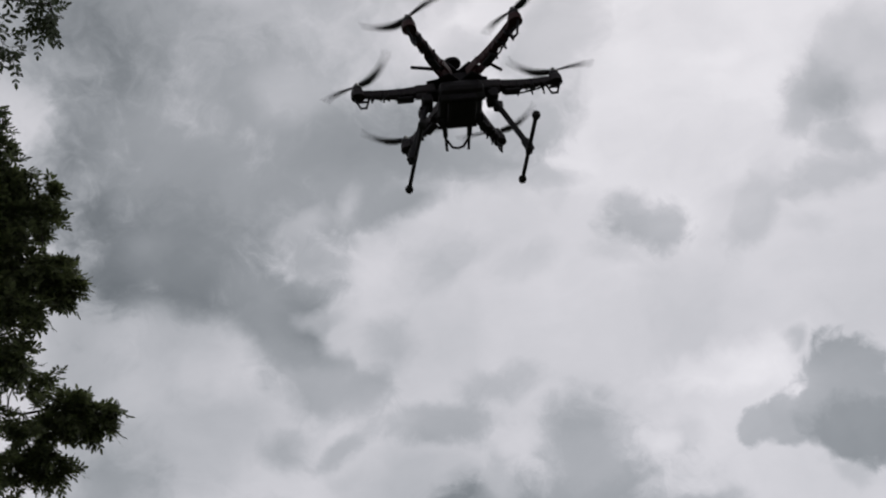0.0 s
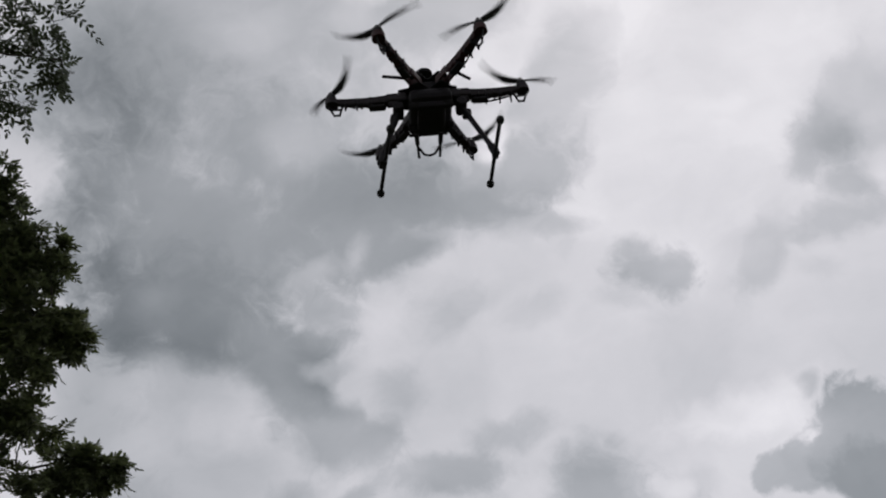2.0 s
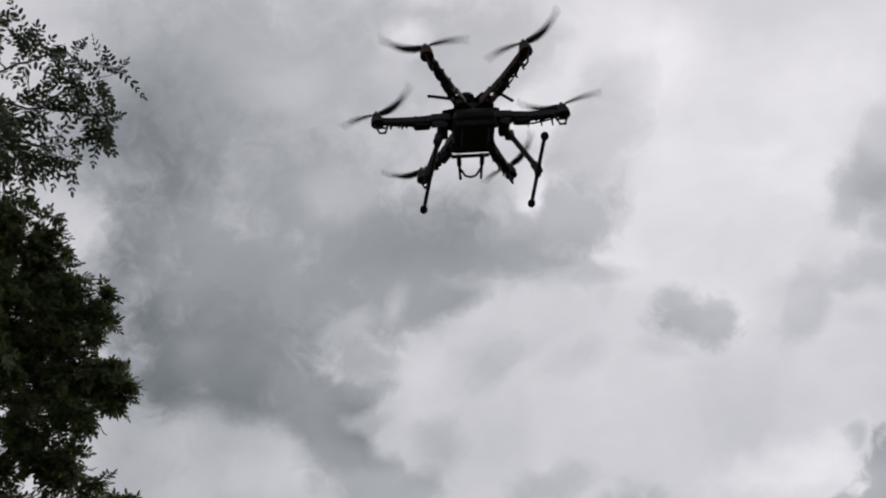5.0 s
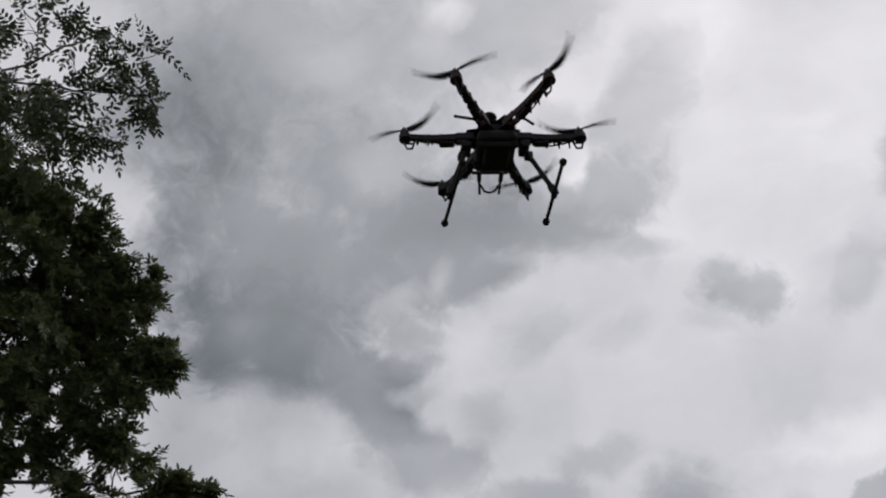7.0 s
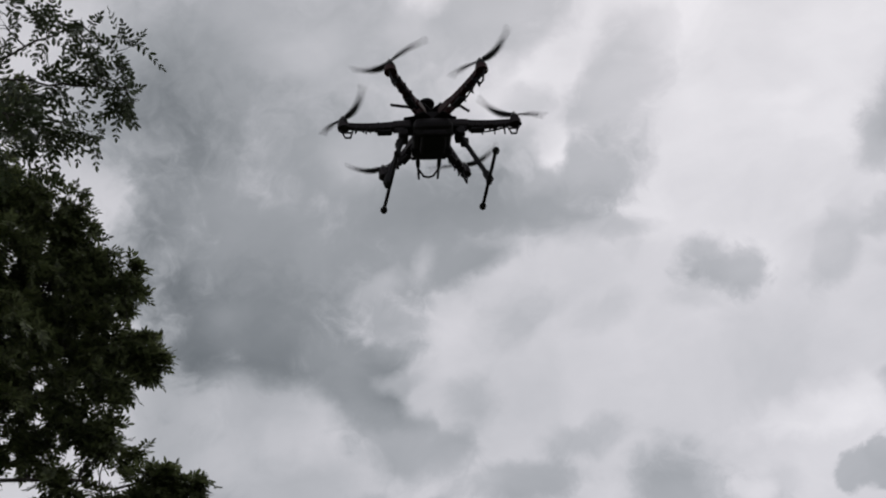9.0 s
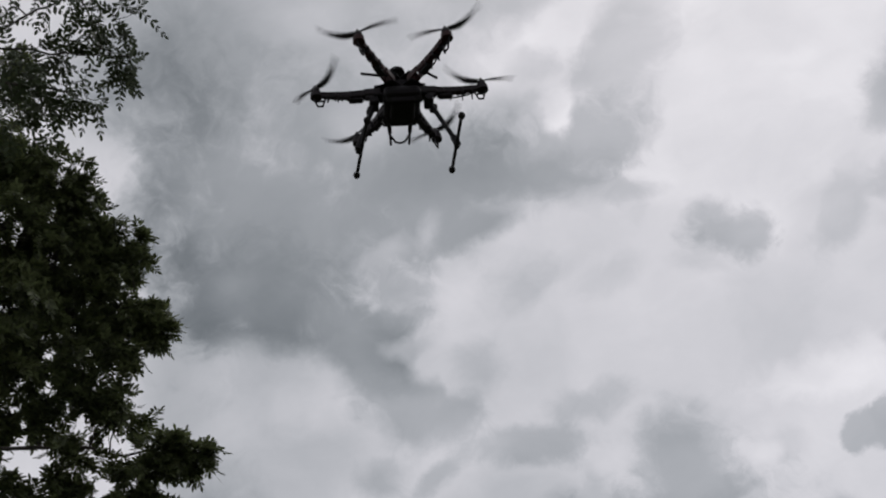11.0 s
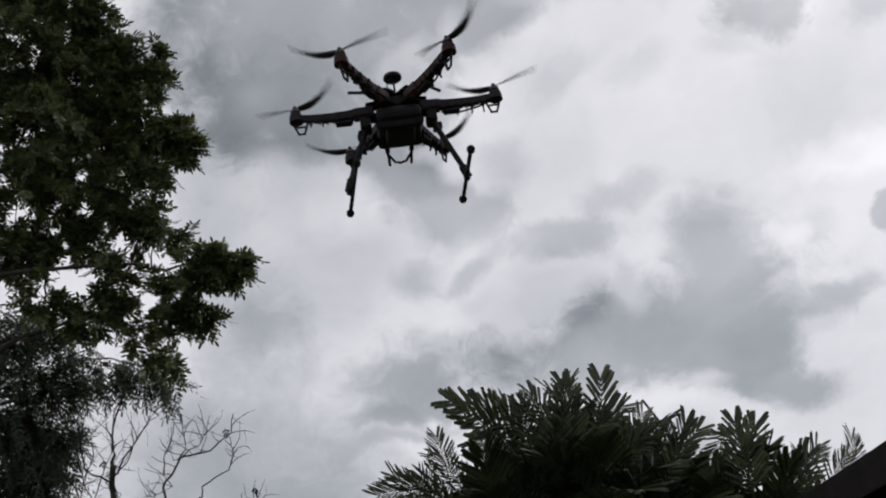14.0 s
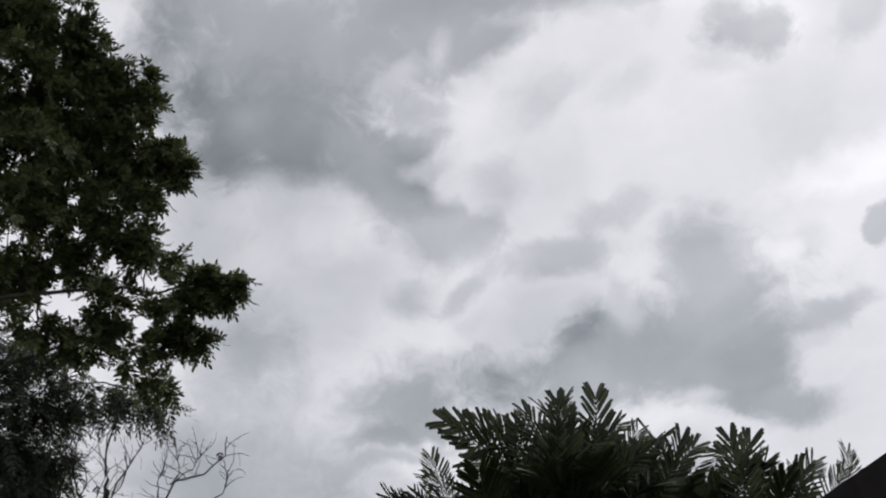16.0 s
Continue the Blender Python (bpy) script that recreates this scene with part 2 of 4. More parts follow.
# ---- materials ----
def material(name, base, second, rough=0.6, scale=8.0, fine=60.0, bump=0.2, metal=0.0, through=0.0, by_piece=0.0, spec=0.5):
    """Two tones mixed by coarse and fine noise, with relief; through: light that passes leaves; by_piece: change from piece to piece."""
    m = bpy.data.materials.new(name)
    m.use_nodes = True
    nt = m.node_tree
    N, L = nt.nodes.new, nt.links.new
    b = nt.nodes["Principled BSDF"]
    tc = N("ShaderNodeTexCoord")
    a = N("ShaderNodeTexNoise")
    a.inputs["Scale"].default_value, a.inputs["Detail"].default_value = scale, 4
    f = N("ShaderNodeTexNoise")
    f.inputs["Scale"].default_value, f.inputs["Detail"].default_value = fine, 3
    L(tc.outputs["Object"], a.inputs["Vector"])
    L(tc.outputs["Object"], f.inputs["Vector"])
    s = N("ShaderNodeMath")
    s.operation = "MULTIPLY_ADD"
    L(f.outputs[0], s.inputs[0])
    s.inputs[1].default_value = 0.5
    L(a.outputs[0], s.inputs[2])
    r = N("ShaderNodeMapRange")
    r.inputs["From Min"].default_value, r.inputs["From Max"].default_value = 0.45, 1.05
    L(s.outputs[0], r.inputs["Value"])
    mix = N("ShaderNodeMix")
    mix.data_type = "RGBA"
    mix.inputs["A"].default_value, mix.inputs["B"].default_value = (*base, 1), (*second, 1)
    L(r.outputs[0], mix.inputs["Factor"])
    col = mix.outputs["Result"]
    if by_piece:
        g = N("ShaderNodeNewGeometry")
        v = N("ShaderNodeMapRange")
        v.inputs["To Min"].default_value, v.inputs["To Max"].default_value = 1 - by_piece, 1 + by_piece
        L(g.outputs["Random Per Island"], v.inputs["Value"])
        h = N("ShaderNodeHueSaturation")
        L(v.outputs[0], h.inputs["Value"])
        L(col, h.inputs["Color"])
        col = h.outputs[0]
    L(col, b.inputs["Base Color"])
    b.inputs["Roughness"].default_value = rough
    b.inputs["Metallic"].default_value = metal
    b.inputs["Specular IOR Level"].default_value = spec
    if bump:
        bp = N("ShaderNodeBump")
        bp.inputs["Strength"].default_value = bump
        bp.inputs["Distance"].default_value = 0.01
        L(s.outputs[0], bp.inputs["Height"])
        L(bp.outputs[0], b.inputs["Normal"])
    if through:
        t = N("ShaderNodeBsdfTranslucent")
        L(col, t.inputs["Color"])
        x = N("ShaderNodeMixShader")
        x.inputs[0].default_value = through
        L(b.outputs[0], x.inputs[1])
        L(t.outputs[0], x.inputs[2])
        L(x.outputs[0], nt.nodes["Material Output"].inputs["Surface"])
    return m


PLASTIC = material("black_plastic", (0.0095, 0.0085, 0.0105), (0.016, 0.015, 0.018), 0.6, 30, 300, 0.1, spec=0.1)
CARBON = material("carbon_plate", (0.0085, 0.0083, 0.0100), (0.0135, 0.0133, 0.0160), 0.6, 40, 400, 0.1, spec=0.1)
NYLON = material("black_nylon", (0.012, 0.0095, 0.0115), (0.019, 0.016, 0.019), 0.55, 30, 250, 0.15, spec=0.12)
RED = material("dark_red_nylon", (0.030, 0.009, 0.010), (0.020, 0.008, 0.009), 0.55, 30, 250, 0.1, spec=0.15)
FOAM = material("black_foam", (0.010, 0.010, 0.011), (0.02, 0.02, 0.02), 0.95, 60, 300, 0.4, spec=0.1)
METAL = material("motor_metal", (0.012, 0.012, 0.014), (0.022, 0.022, 0.025), 0.5, 40, 300, 0.05, metal=0.6)
BLADE = material("prop_plastic", (0.009, 0.009, 0.010), (0.016, 0.016, 0.018), 0.45, 30, 200, 0.05, spec=0.2)
LEAF = material("tree_leaf", (0.046, 0.060, 0.027), (0.122, 0.142, 0.064), 0.5, 1.6, 25, 0.15, through=0.36, by_piece=0.6, spec=0.3)
LEAF_FINE = material("fine_leaf", (0.028, 0.042, 0.026), (0.050, 0.070, 0.040), 0.55, 0.8, 25, 0.15, through=0.25, by_piece=0.4)
LEAF_DROOP = material("branch_leaf", (0.032, 0.046, 0.024), (0.060, 0.078, 0.036), 0.5, 0.8, 25, 0.15, through=0.15, by_piece=0.4)
# filler leaf, its colour darkened to stand for shade among the palms
SHADE_LEAF = material("shade_dark_leaf", (0.016, 0.022, 0.012), (0.034, 0.044, 0.022), 0.6, 1.5, 30, 0.15, through=0.08, by_piece=0.4, spec=0.15)
PALM_LEAF = material("palm_leaf", (0.016, 0.025, 0.012), (0.044, 0.058, 0.025), 0.45, 1.5, 30, 0.15, through=0.12, by_piece=0.5, spec=0.2)
PALM_RIB = material("palm_rib", (0.12, 0.15, 0.05), (0.17, 0.18, 0.08), 0.5, 5, 50, 0.2)
BARK = material("bark", (0.024, 0.020, 0.018), (0.05, 0.043, 0.038), 0.9, 5, 40, 0.8)
DEAD = material("grey_dead_bark", (0.011, 0.010, 0.0095), (0.024, 0.022, 0.020), 0.9, 6, 50, 0.8)
EARTH = material("grass_ground", (0.045, 0.07, 0.025), (0.11, 0.10, 0.06), 0.95, 0.4, 12, 0.8)
TIN = material("old_roof_sheet", (0.05, 0.045, 0.045), (0.09, 0.08, 0.078), 0.7, 1.5, 25, 0.3, metal=0.3)
TIMBER = material("dark_stained_timber", (0.013, 0.0115, 0.0115), (0.023, 0.020, 0.0195), 0.9, 4, 40, 0.4, spec=0.08)
PLASTER = material("weathered_plaster", (0.38, 0.35, 0.31), (0.50, 0.47, 0.43), 0.9, 1.2, 30, 0.3)


# ---- building helpers ----
def part(name, bm, mat, parent, label="", at=None, smooth=False):
    me = bpy.data.meshes.new(name)
    bm.to_mesh(me)
    bm.free()
    if smooth:
        me.polygons.foreach_set("use_smooth", [True] * len(me.polygons))
    me.materials.append(mat)
    ob = new(name, me)
    ob.parent = parent
    if at is not None:
        ob.matrix_basis = at
    if label:
        tagged(ob, label)
    return ob


def box(bm, size, m=Matrix(), bevel=0.0):
    made = bmesh.ops.create_cube(bm, size=1, matrix=m @ Matrix.Diagonal((*size, 1)))["verts"]
    if bevel:
        es = list({e for v in made for e in v.link_edges})
        bmesh.ops.bevel(bm, geom=es, offset=bevel, segments=2, affect="EDGES", profile=0.5)


def rod(bm, a, b, r1, r2=None, n=10):
    a, b = Vector(a), Vector(b)
    m = Matrix.Translation((a + b) / 2) @ (b - a).to_track_quat("Z", "Y").to_matrix().to_4x4()
    bmesh.ops.create_cone(bm, cap_ends=True, segments=n, radius1=r1, radius2=r1 if r2 is None else r2, depth=(b - a).length, matrix=m)


def ball(bm, c, r, stretch=(1, 1, 1)):
    bmesh.ops.create_uvsphere(bm, u_segments=14, v_segments=9, radius=r, matrix=Matrix.Translation(c) @ Matrix.Diagonal((*stretch, 1)))


def tube(bm, pts, radii, n=7):
    """A tapered tube along points."""
    pts = [Vector(p) for p in pts]
    rings = []
    for i, p in enumerate(pts):
        d = (pts[min(i + 1, len(pts) - 1)] - pts[max(i - 1, 0)]).normalized()
        q = d.to_track_quat("Z", "Y")
        rings.append([bm.verts.new(p + q @ Vector((math.cos(k * math.tau / n), math.sin(k * math.tau / n), 0)) * radii[i]) for k in range(n)])
    for r0, r1 in zip(rings, rings[1:]):
        for k in range(n):
            bm.faces.new((r0[k], r0[(k + 1) % n], r1[(k + 1) % n], r1[k]))
    bm.faces.new(rings[0][::-1])
    bm.faces.new(rings[-1])


def toward(az, el, dist):
    """A point seen from the eye at that azimuth and height in degrees, dist metres away over the ground."""
    a = radians(az)
    return Vector((EYE[0] + dist * math.sin(a), EYE[1] + dist * math.cos(a), EYE[2] + dist * math.tan(radians(el))))


def thing(name, label, category, group="", at=(0, 0, 0)):
    ob = new(name)
    ob.location = at
    return tagged(ob, label, category, group)


# ---- ground ----
def ground():
    bm = bmesh.new()
    bmesh.ops.create_circle(bm, cap_ends=True, segments=64, radius=900)
    ob = part("ground", bm, EARTH, None)
    tagged(ob, "short dark grass and bare earth of the garden", "ground", kind="structure")


ground()


# ---- the drone ----
ARM_ANGLES = (0, 60, 120, 180, 240, 300)
SPAN = 0.275


def arm_mesh():
    """A nylon arm along +x: deep at the root, slim at the motor, with a ribbed underside."""
    bm = bmesh.new()
    n = 14
    rings = []
    for i in range(n + 1):
        s = 0.22 + 0.78 * i / n
        x = 0.07 + s * 0.21
        half = 0.0145 - 0.0055 * s + 0.004 * (s > 0.9)
        top = 0.006 - 0.016 * math.sin(math.pi * s) * 0.5
        deep = 0.024 - 0.011 * s + 0.003 * (i % 2)
        rings.append([bm.verts.new((x, y, z)) for y, z in ((-half, top), (half, top), (half * 0.8, top - deep), (-half * 0.8, top - deep))])
    for a, b in zip(rings, rings[1:]):
        for k in range(4):
            bm.faces.new((a[k], a[(k + 1) % 4], b[(k + 1) % 4], b[k]))
    bm.faces.new(rings[0][::-1])
    bm.faces.new(rings[-1])
    # open root: two side rails with a gap between them, joined at the plates
    for y in (-0.0135, 0.0135):
        box(bm, (0.054, 0.0065, 0.026), pose(0.092, y, -0.010, 0, 2, 0), 0.002)
    box(bm, (0.016, 0.030, 0.028), pose(0.070, 0, -0.009), 0.003)
    # round pad under the motor, and cross ribs
    rod(bm, (SPAN, 0, -0.014), (SPAN, 0, 0.006), 0.019, 0.018, 16)
    for i in range(6):
        box(bm, (0.006, 0.032 - 0.002 * i, 0.012), pose(0.125 + i * 0.022, 0, -0.021 + 0.0015 * i))
    return bm


def foot_mesh():
    """The hollow triangular foot below the end of an arm."""
    bm = bmesh.new()
    for a, b in (((0.243, 0, -0.012), (0.256, 0, -0.052)), ((0.287, 0, -0.010), (0.271, 0, -0.052)),
                 ((0.253, 0, -0.052), (0.274, 0, -0.052)), ((0.249, 0, -0.030), (0.280, 0, -0.030))):
        rod(bm, a, b, 0.0034, 0.003, 6)
    return bm


def blade_mesh(hand):
    """Two swept, twisted blades and a hub; hand is 1 or -1."""
    bm = bmesh.new()
    for side in (0, math.pi):
        n = 12
        rows = []
        for i in range(n + 1):
            s = i / n
            r = 0.008 + s * 0.112
            chord = 0.010 + 0.013 * math.sin(math.pi * min(1, s * 1.15 + 0.08)) ** 0.8 if s < 0.97 else 0.004
            sweep = 0.052 * s ** 2.2
            pitch = radians(26 - 16 * s)
            ring = []
            for c, h in ((-0.5, 0), (0.0, 0.0013), (0.5, 0), (0.0, -0.0008)):
                y = hand * (c * chord * math.cos(pitch) - sweep)
                z = -c * chord * math.sin(pitch) + h + 0.036 * s * s
                p = Vector((r, y, z))
                p.rotate(Euler((0, 0, side)))
                ring.append(bm.verts.new(p))
            rows.append(ring)
        for a, b in zip(rows, rows[1:]):
            for k in range(4):
                bm.faces.new((a[k], a[(k + 1) % 4], b[(k + 1) % 4], b[k]))
        bm.faces.new(rows[0][::-1])
        bm.faces.new(rows[-1])
    rod(bm, (0, 0, -0.005), (0, 0, 0.008), 0.009, 0.006, 12)
    return bm


def plate(bm, r, waist, z, thick):
    """A six-pointed plate, drawn in between the arms."""
    rim = []
    for a in ARM_ANGLES:
        for da, rr in ((-11, r), (11, r), (30, waist)):
            rim.append((rr * math.cos(radians(a + da)), rr * math.sin(radians(a + da))))
    low = [bm.verts.new((x, y, z)) for x, y in rim]
    high = [bm.verts.new((x, y, z + thick)) for x, y in rim]
    k = len(rim)
    bm.faces.new(low[::-1])
    bm.faces.new(high)
    for i in range(k):
        bm.faces.new((low[i], low[(i + 1) % k], high[(i + 1) % k], high[i]))


def drone():
    d = thing("drone", "black six-rotor drone hovering with tall landing gear", "drone")
    bm = bmesh.new()
    plate(bm, 0.090, 0.055, -0.030, 0.003)
    part("bottom_plate", bm, CARBON, d, "black composite bottom plate")
    bm = bmesh.new()
    plate(bm, 0.086, 0.050, 0.011, 0.0025)
    part("top_plate", bm, CARBON, d, "black composite top plate")
    # arms, feet, motors and propellers
    for i, a in enumerate(ARM_ANGLES):
        red = a in (240, 300)
        arm = part("arm", arm_mesh(), RED if red else NYLON, d, "dark red nylon arm" if red else "black nylon arm", pose(0, 0, 0, 0, 0, a))
        part("foot", foot_mesh(), PLASTIC, arm)
        bm = bmesh.new()
        rod(bm, (0, 0, 0.005), (0, 0, 0.012), 0.0125, 0.0145, 18)
        rod(bm, (0, 0, 0.0125), (0, 0, 0.024), 0.0148, 0.0135, 18)
        rod(bm, (0, 0, 0.024), (0, 0, 0.034), 0.003, 0.003, 8)
        part("motor", bm, METAL, d, "dark metal brushless motor", pose(0, 0, 0, 0, 0, a) @ pose(SPAN, 0, 0), True)
    # battery and electronics below and between the plates
    bm = bmesh.new()
    box(bm, (0.122, 0.150, 0.042), pose(0, 0.005, -0.055), 0.016)
    box(bm, (0.080, 0.11, 0.024), pose(0, 0.0, -0.083), 0.009)
    battery = part("battery", bm, PLASTIC, d, "black battery pack strapped under the plate")
    bm = bmesh.new()
    box(bm, (0.075, 0.105, 0.030), pose(0, 0, -0.011), 0.004)
    box(bm, (0.045, 0.055, 0.018), pose(0.0, 0.02, 0.022), 0.003)
    box(bm, (0.03, 0.05, 0.012), pose(-0.035, -0.03, 0.019), 0.003)
    part("flight_controller", bm, PLASTIC, d, "black electronics stack")
    for y in (-0.045, 0.05):
        bm = bmesh.new()
        box(bm, (0.127, 0.018, 0.062), pose(0, y, -0.064), 0.014)
        part("strap", bm, FOAM, battery, "black fabric battery strap")
    # speed controllers under the arm roots, cables and ties along the arms
    for a in ARM_ANGLES:
        bm = bmesh.new()
        box(bm, (0.045, 0.022, 0.009), pose(0, 0, 0, 0, 0, a) @ pose(0.148, 0, -0.034), 0.003)
        part("speed_controller", bm, PLASTIC, d)
        bm = bmesh.new()
        m = pose(0, 0, 0, 0, 0, a)
        tube(bm, [m @ Vector(p) for p in ((0.15, 0.006, -0.036), (0.18, 0.012, -0.030), (0.22, 0.009, -0.024), (0.262, 0.004, -0.012))], [0.0028] * 4, 6)
        part("cable", bm, FOAM, d, "thin black motor cable")
        for x in (0.165, 0.205, 0.238):
            bm = bmesh.new()
            box(bm, (0.005, 0.030 - 0.04 * (x - 0.165), 0.028 - 0.06 * (x - 0.165)), m @ pose(x, 0.002, -0.016), 0.002)
            box(bm, (0.004, 0.004, 0.012), m @ pose(x, 0.012, -0.034, 25, 0, 0))
            part("cable_tie", bm, PLASTIC, d, "black cable tie")
    # satellite receiver on its mast
    bm = bmesh.new()
    tube(bm, [(0.0, 0.03, 0.012), (0.0, 0.034, 0.05), (0.006, 0.042, 0.085), (0.005, 0.046, 0.126)], [0.0035, 0.003, 0.003, 0.003], 8)
    rod(bm, (0.0, 0.03, 0.010), (0.0, 0.03, 0.018), 0.012, 0.010, 12)
    part("mast", bm, PLASTIC, d)
    bm = bmesh.new()
    rod(bm, (0.005, 0.046, 0.124), (0.005, 0.046, 0.137), 0.027, 0.026, 24)
    bmesh.ops.bevel(bm, geom=list(bm.edges), offset=0.003, segments=2, affect="EDGES")
    part("satellite_receiver", bm, PLASTIC, d, "round black satellite receiver puck")
    bm = bmesh.new()
    tube(bm, [(0.0, 0.03, 0.118), (-0.014, 0.028, 0.105), (-0.014, 0.034, 0.09), (0.002, 0.04, 0.08)], [0.002] * 4, 6)
    part("cable", bm, FOAM, d)
    # antennas
    for a, b in (((-0.055, -0.055, 0.018), (-0.125, -0.075, 0.012)), ((0.06, -0.085, 0.016), (0.118, -0.050, 0.004))):
        bm = bmesh.new()
        rod(bm, a, b, 0.005, 0.0045, 8)
        ball(bm, b, 0.005)
        part("antenna", bm, PLASTIC, d, "short black stick antenna")
    # landing gear
    for s in (-1, 1):
        bm = bmesh.new()
        box(bm, (0.030, 0.050, 0.030), pose(s * 0.090, 0.006, -0.048), 0.006)
        box(bm, (0.022, 0.028, 0.022), pose(s * 0.104, 0.018, -0.068, 0, 0, 12), 0.004)
        rod(bm, (s * 0.088, -0.024, -0.052), (s * 0.088, 0.024, -0.052), 0.012, 0.012, 12)
        part("gear_mount", bm, PLASTIC, d)
        leg = bmesh.new()
        rod(leg, (s * 0.088, 0, -0.05), (s * 0.157, 0, -0.232), 0.0078, 0.0078, 12)
        rod(leg, (s * 0.149, 0, -0.212), (s * 0.159, 0, -0.244), 0.0115, 0.0115, 12)
        leg = part("landing_leg", leg, CARBON, d, "black tube landing leg")
        bm = bmesh.new()
        near, far = (0.160, 0.151) if s > 0 else (0.132, 0.162)
        rod(bm, (s * near, -0.130, -0.240), (s * far, 0.130, -0.240), 0.0054, 0.0054, 10)
        rod(bm, (s * 0.155, -0.016, -0.240), (s * 0.157, 0.016, -0.240), 0.0095, 0.0095, 10)
        part("skid", bm, CARBON, leg)
        for x, y in ((near, -0.13), (far, 0.13)):
            bm = bmesh.new()
            ball(bm, (s * x, y, -0.240), 0.0112, (1, 1.25, 1))
            part("foam_end", bm, FOAM, leg, "black foam skid end")
    # empty camera mount under the front
    bm = bmesh.new()
    box(bm, (0.115, 0.012, 0.006), pose(0, 0.125, -0.035), 0.002)
    for s in (-1, 1):
        rod(bm, (s * 0.036, 0.118, -0.036), (s * 0.034, 0.150, -0.050), 0.0075, 0.007, 10)
        rod(bm, (s * 0.034, 0.150, -0.050), (s * 0.031, 0.187, -0.071), 0.0042, 0.0042, 8)
    part("camera_mount", bm, PLASTIC, d, "empty black camera mount")
    bm = bmesh.new()
    tube(bm, [(-0.031, 0.157, -0.056), (-0.016, 0.176, -0.068), (0.0, 0.180, -0.070), (0.016, 0.176, -0.068), (0.031, 0.157, -0.056)], [0.0038] * 5, 8)
    part("mount_bow", bm, PLASTIC, d)
    return d


DRONE = drone()
PROPELLERS = []
for i, a in enumerate(ARM_ANGLES):
    hand = 1 if i % 2 else -1
    PROPELLERS.append(part("propeller", blade_mesh(hand), BLADE, DRONE, "black two-bladed propeller, spinning", smooth=True))

FLIGHT = [
    (0, 0.108, 2.149, 3.555, -0.2, -0.8, 7.1),
    (0.2, 0.101, 2.160, 3.629, 0.3, -1.1, 7.1),
    (0.5, 0.090, 2.142, 3.675, 0.2, -0.7, 7.1),
    (1, 0.073, 2.149, 3.727, 0.3, -0.9, 7.1),
    (1.5, 0.052, 2.147, 3.733, 0.5, -0.5, 7.0),
    (2, 0.028, 2.145, 3.727, 0.4, -0.2, 7.3),
    (2.5, 0.021, 2.134, 3.731, 0.5, -0.4, 7.7),
    (3, 0.030, 2.124, 3.754, 0.4, -0.7, 7.9),
    (3.5, 0.040, 2.094, 3.766, 0.2, -0.6, 7.9),
    (4, 0.045, 2.083, 3.796, 0.9, -0.7, 7.4),
    (4.5, 0.052, 2.091, 3.822, -1.0, 0.1, 6.4),
    (4.7, 0.059, 2.100, 3.823, -1.5, -0.2, 7.6),
    (6.8, 0.005, 2.356, 3.870, 0.9, 0.2, 14.8),
    (7, -0.024, 2.344, 3.865, -0.8, 0.9, 14.5),
    (7.5, -0.091, 2.354, 3.882, 0.3, 1.5, 13.9),
    (8, -0.127, 2.385, 3.898, 1.2, 1.7, 14.2),
    (8.2, -0.136, 2.374, 3.896, 1.6, 1.1, 14.5),
    (10.3, -0.209, 2.457, 4.032, 1.4, 0.5, 15.1),
    (10.5, -0.227, 2.470, 4.038, 1.2, 0.4, 15.2),
    (11, -0.274, 2.466, 4.038, 1.2, 0.1, 14.7),
    (11.5, -0.335, 2.462, 3.940, 0.7, 0.5, 14.2),
    (12, -0.394, 2.484, 3.702, 0.5, 0.4, 14.2),
    (12.5, -0.437, 2.523, 3.442, 0.7, -0.2, 14.3),
    (12.7, -0.444, 2.507, 3.358, 0.6, -0.3, 13.7),
    (12.9, -0.449, 2.522, 3.295, 0.6, 0.4, 13.7),
    (13, -0.460, 2.533, 3.278, 0.6, 0.2, 13.8),
    (13.2, -0.467, 2.490, 3.235, 1.3, 0.5, 13.2),
    (13.5, -0.465, 2.456, 3.216, 0.2, 0.9, 14.2),
    (14, -0.431, 2.378, 3.183, -0.3, 0.9, 15.1),
    (14.5, -0.362, 2.321, 2.891, -1.8, -0.0, 16.6),
    (14.6, -0.347, 2.321, 2.804, -1.5, -0.2, 16.9),
    (14.8, -0.322, 2.308, 2.617, -1.3, -0.3, 16.7),
    (15, -0.292, 2.299, 2.450, -0.7, -0.8, 16.0),
    (15.2, -0.272, 2.270, 2.294, -0.6, -0.1, 16.0),
    (15.5, -0.255, 2.235, 1.98, -0.8, 0.0, 16.0),
    (16, -0.24, 2.20, 1.52, -0.5, 0.0, 16.0),
]


# ---- trees ----
def mesh_part(name, verts, faces, mat, parent, label="", kind=""):
    me = bpy.data.meshes.new(name)
    me.from_pydata([tuple(v) for v in verts], [], faces)
    me.materials.append(mat)
    ob = new(name, me)
    ob.parent = parent
    tagged(ob, label, kind=kind)
    return ob


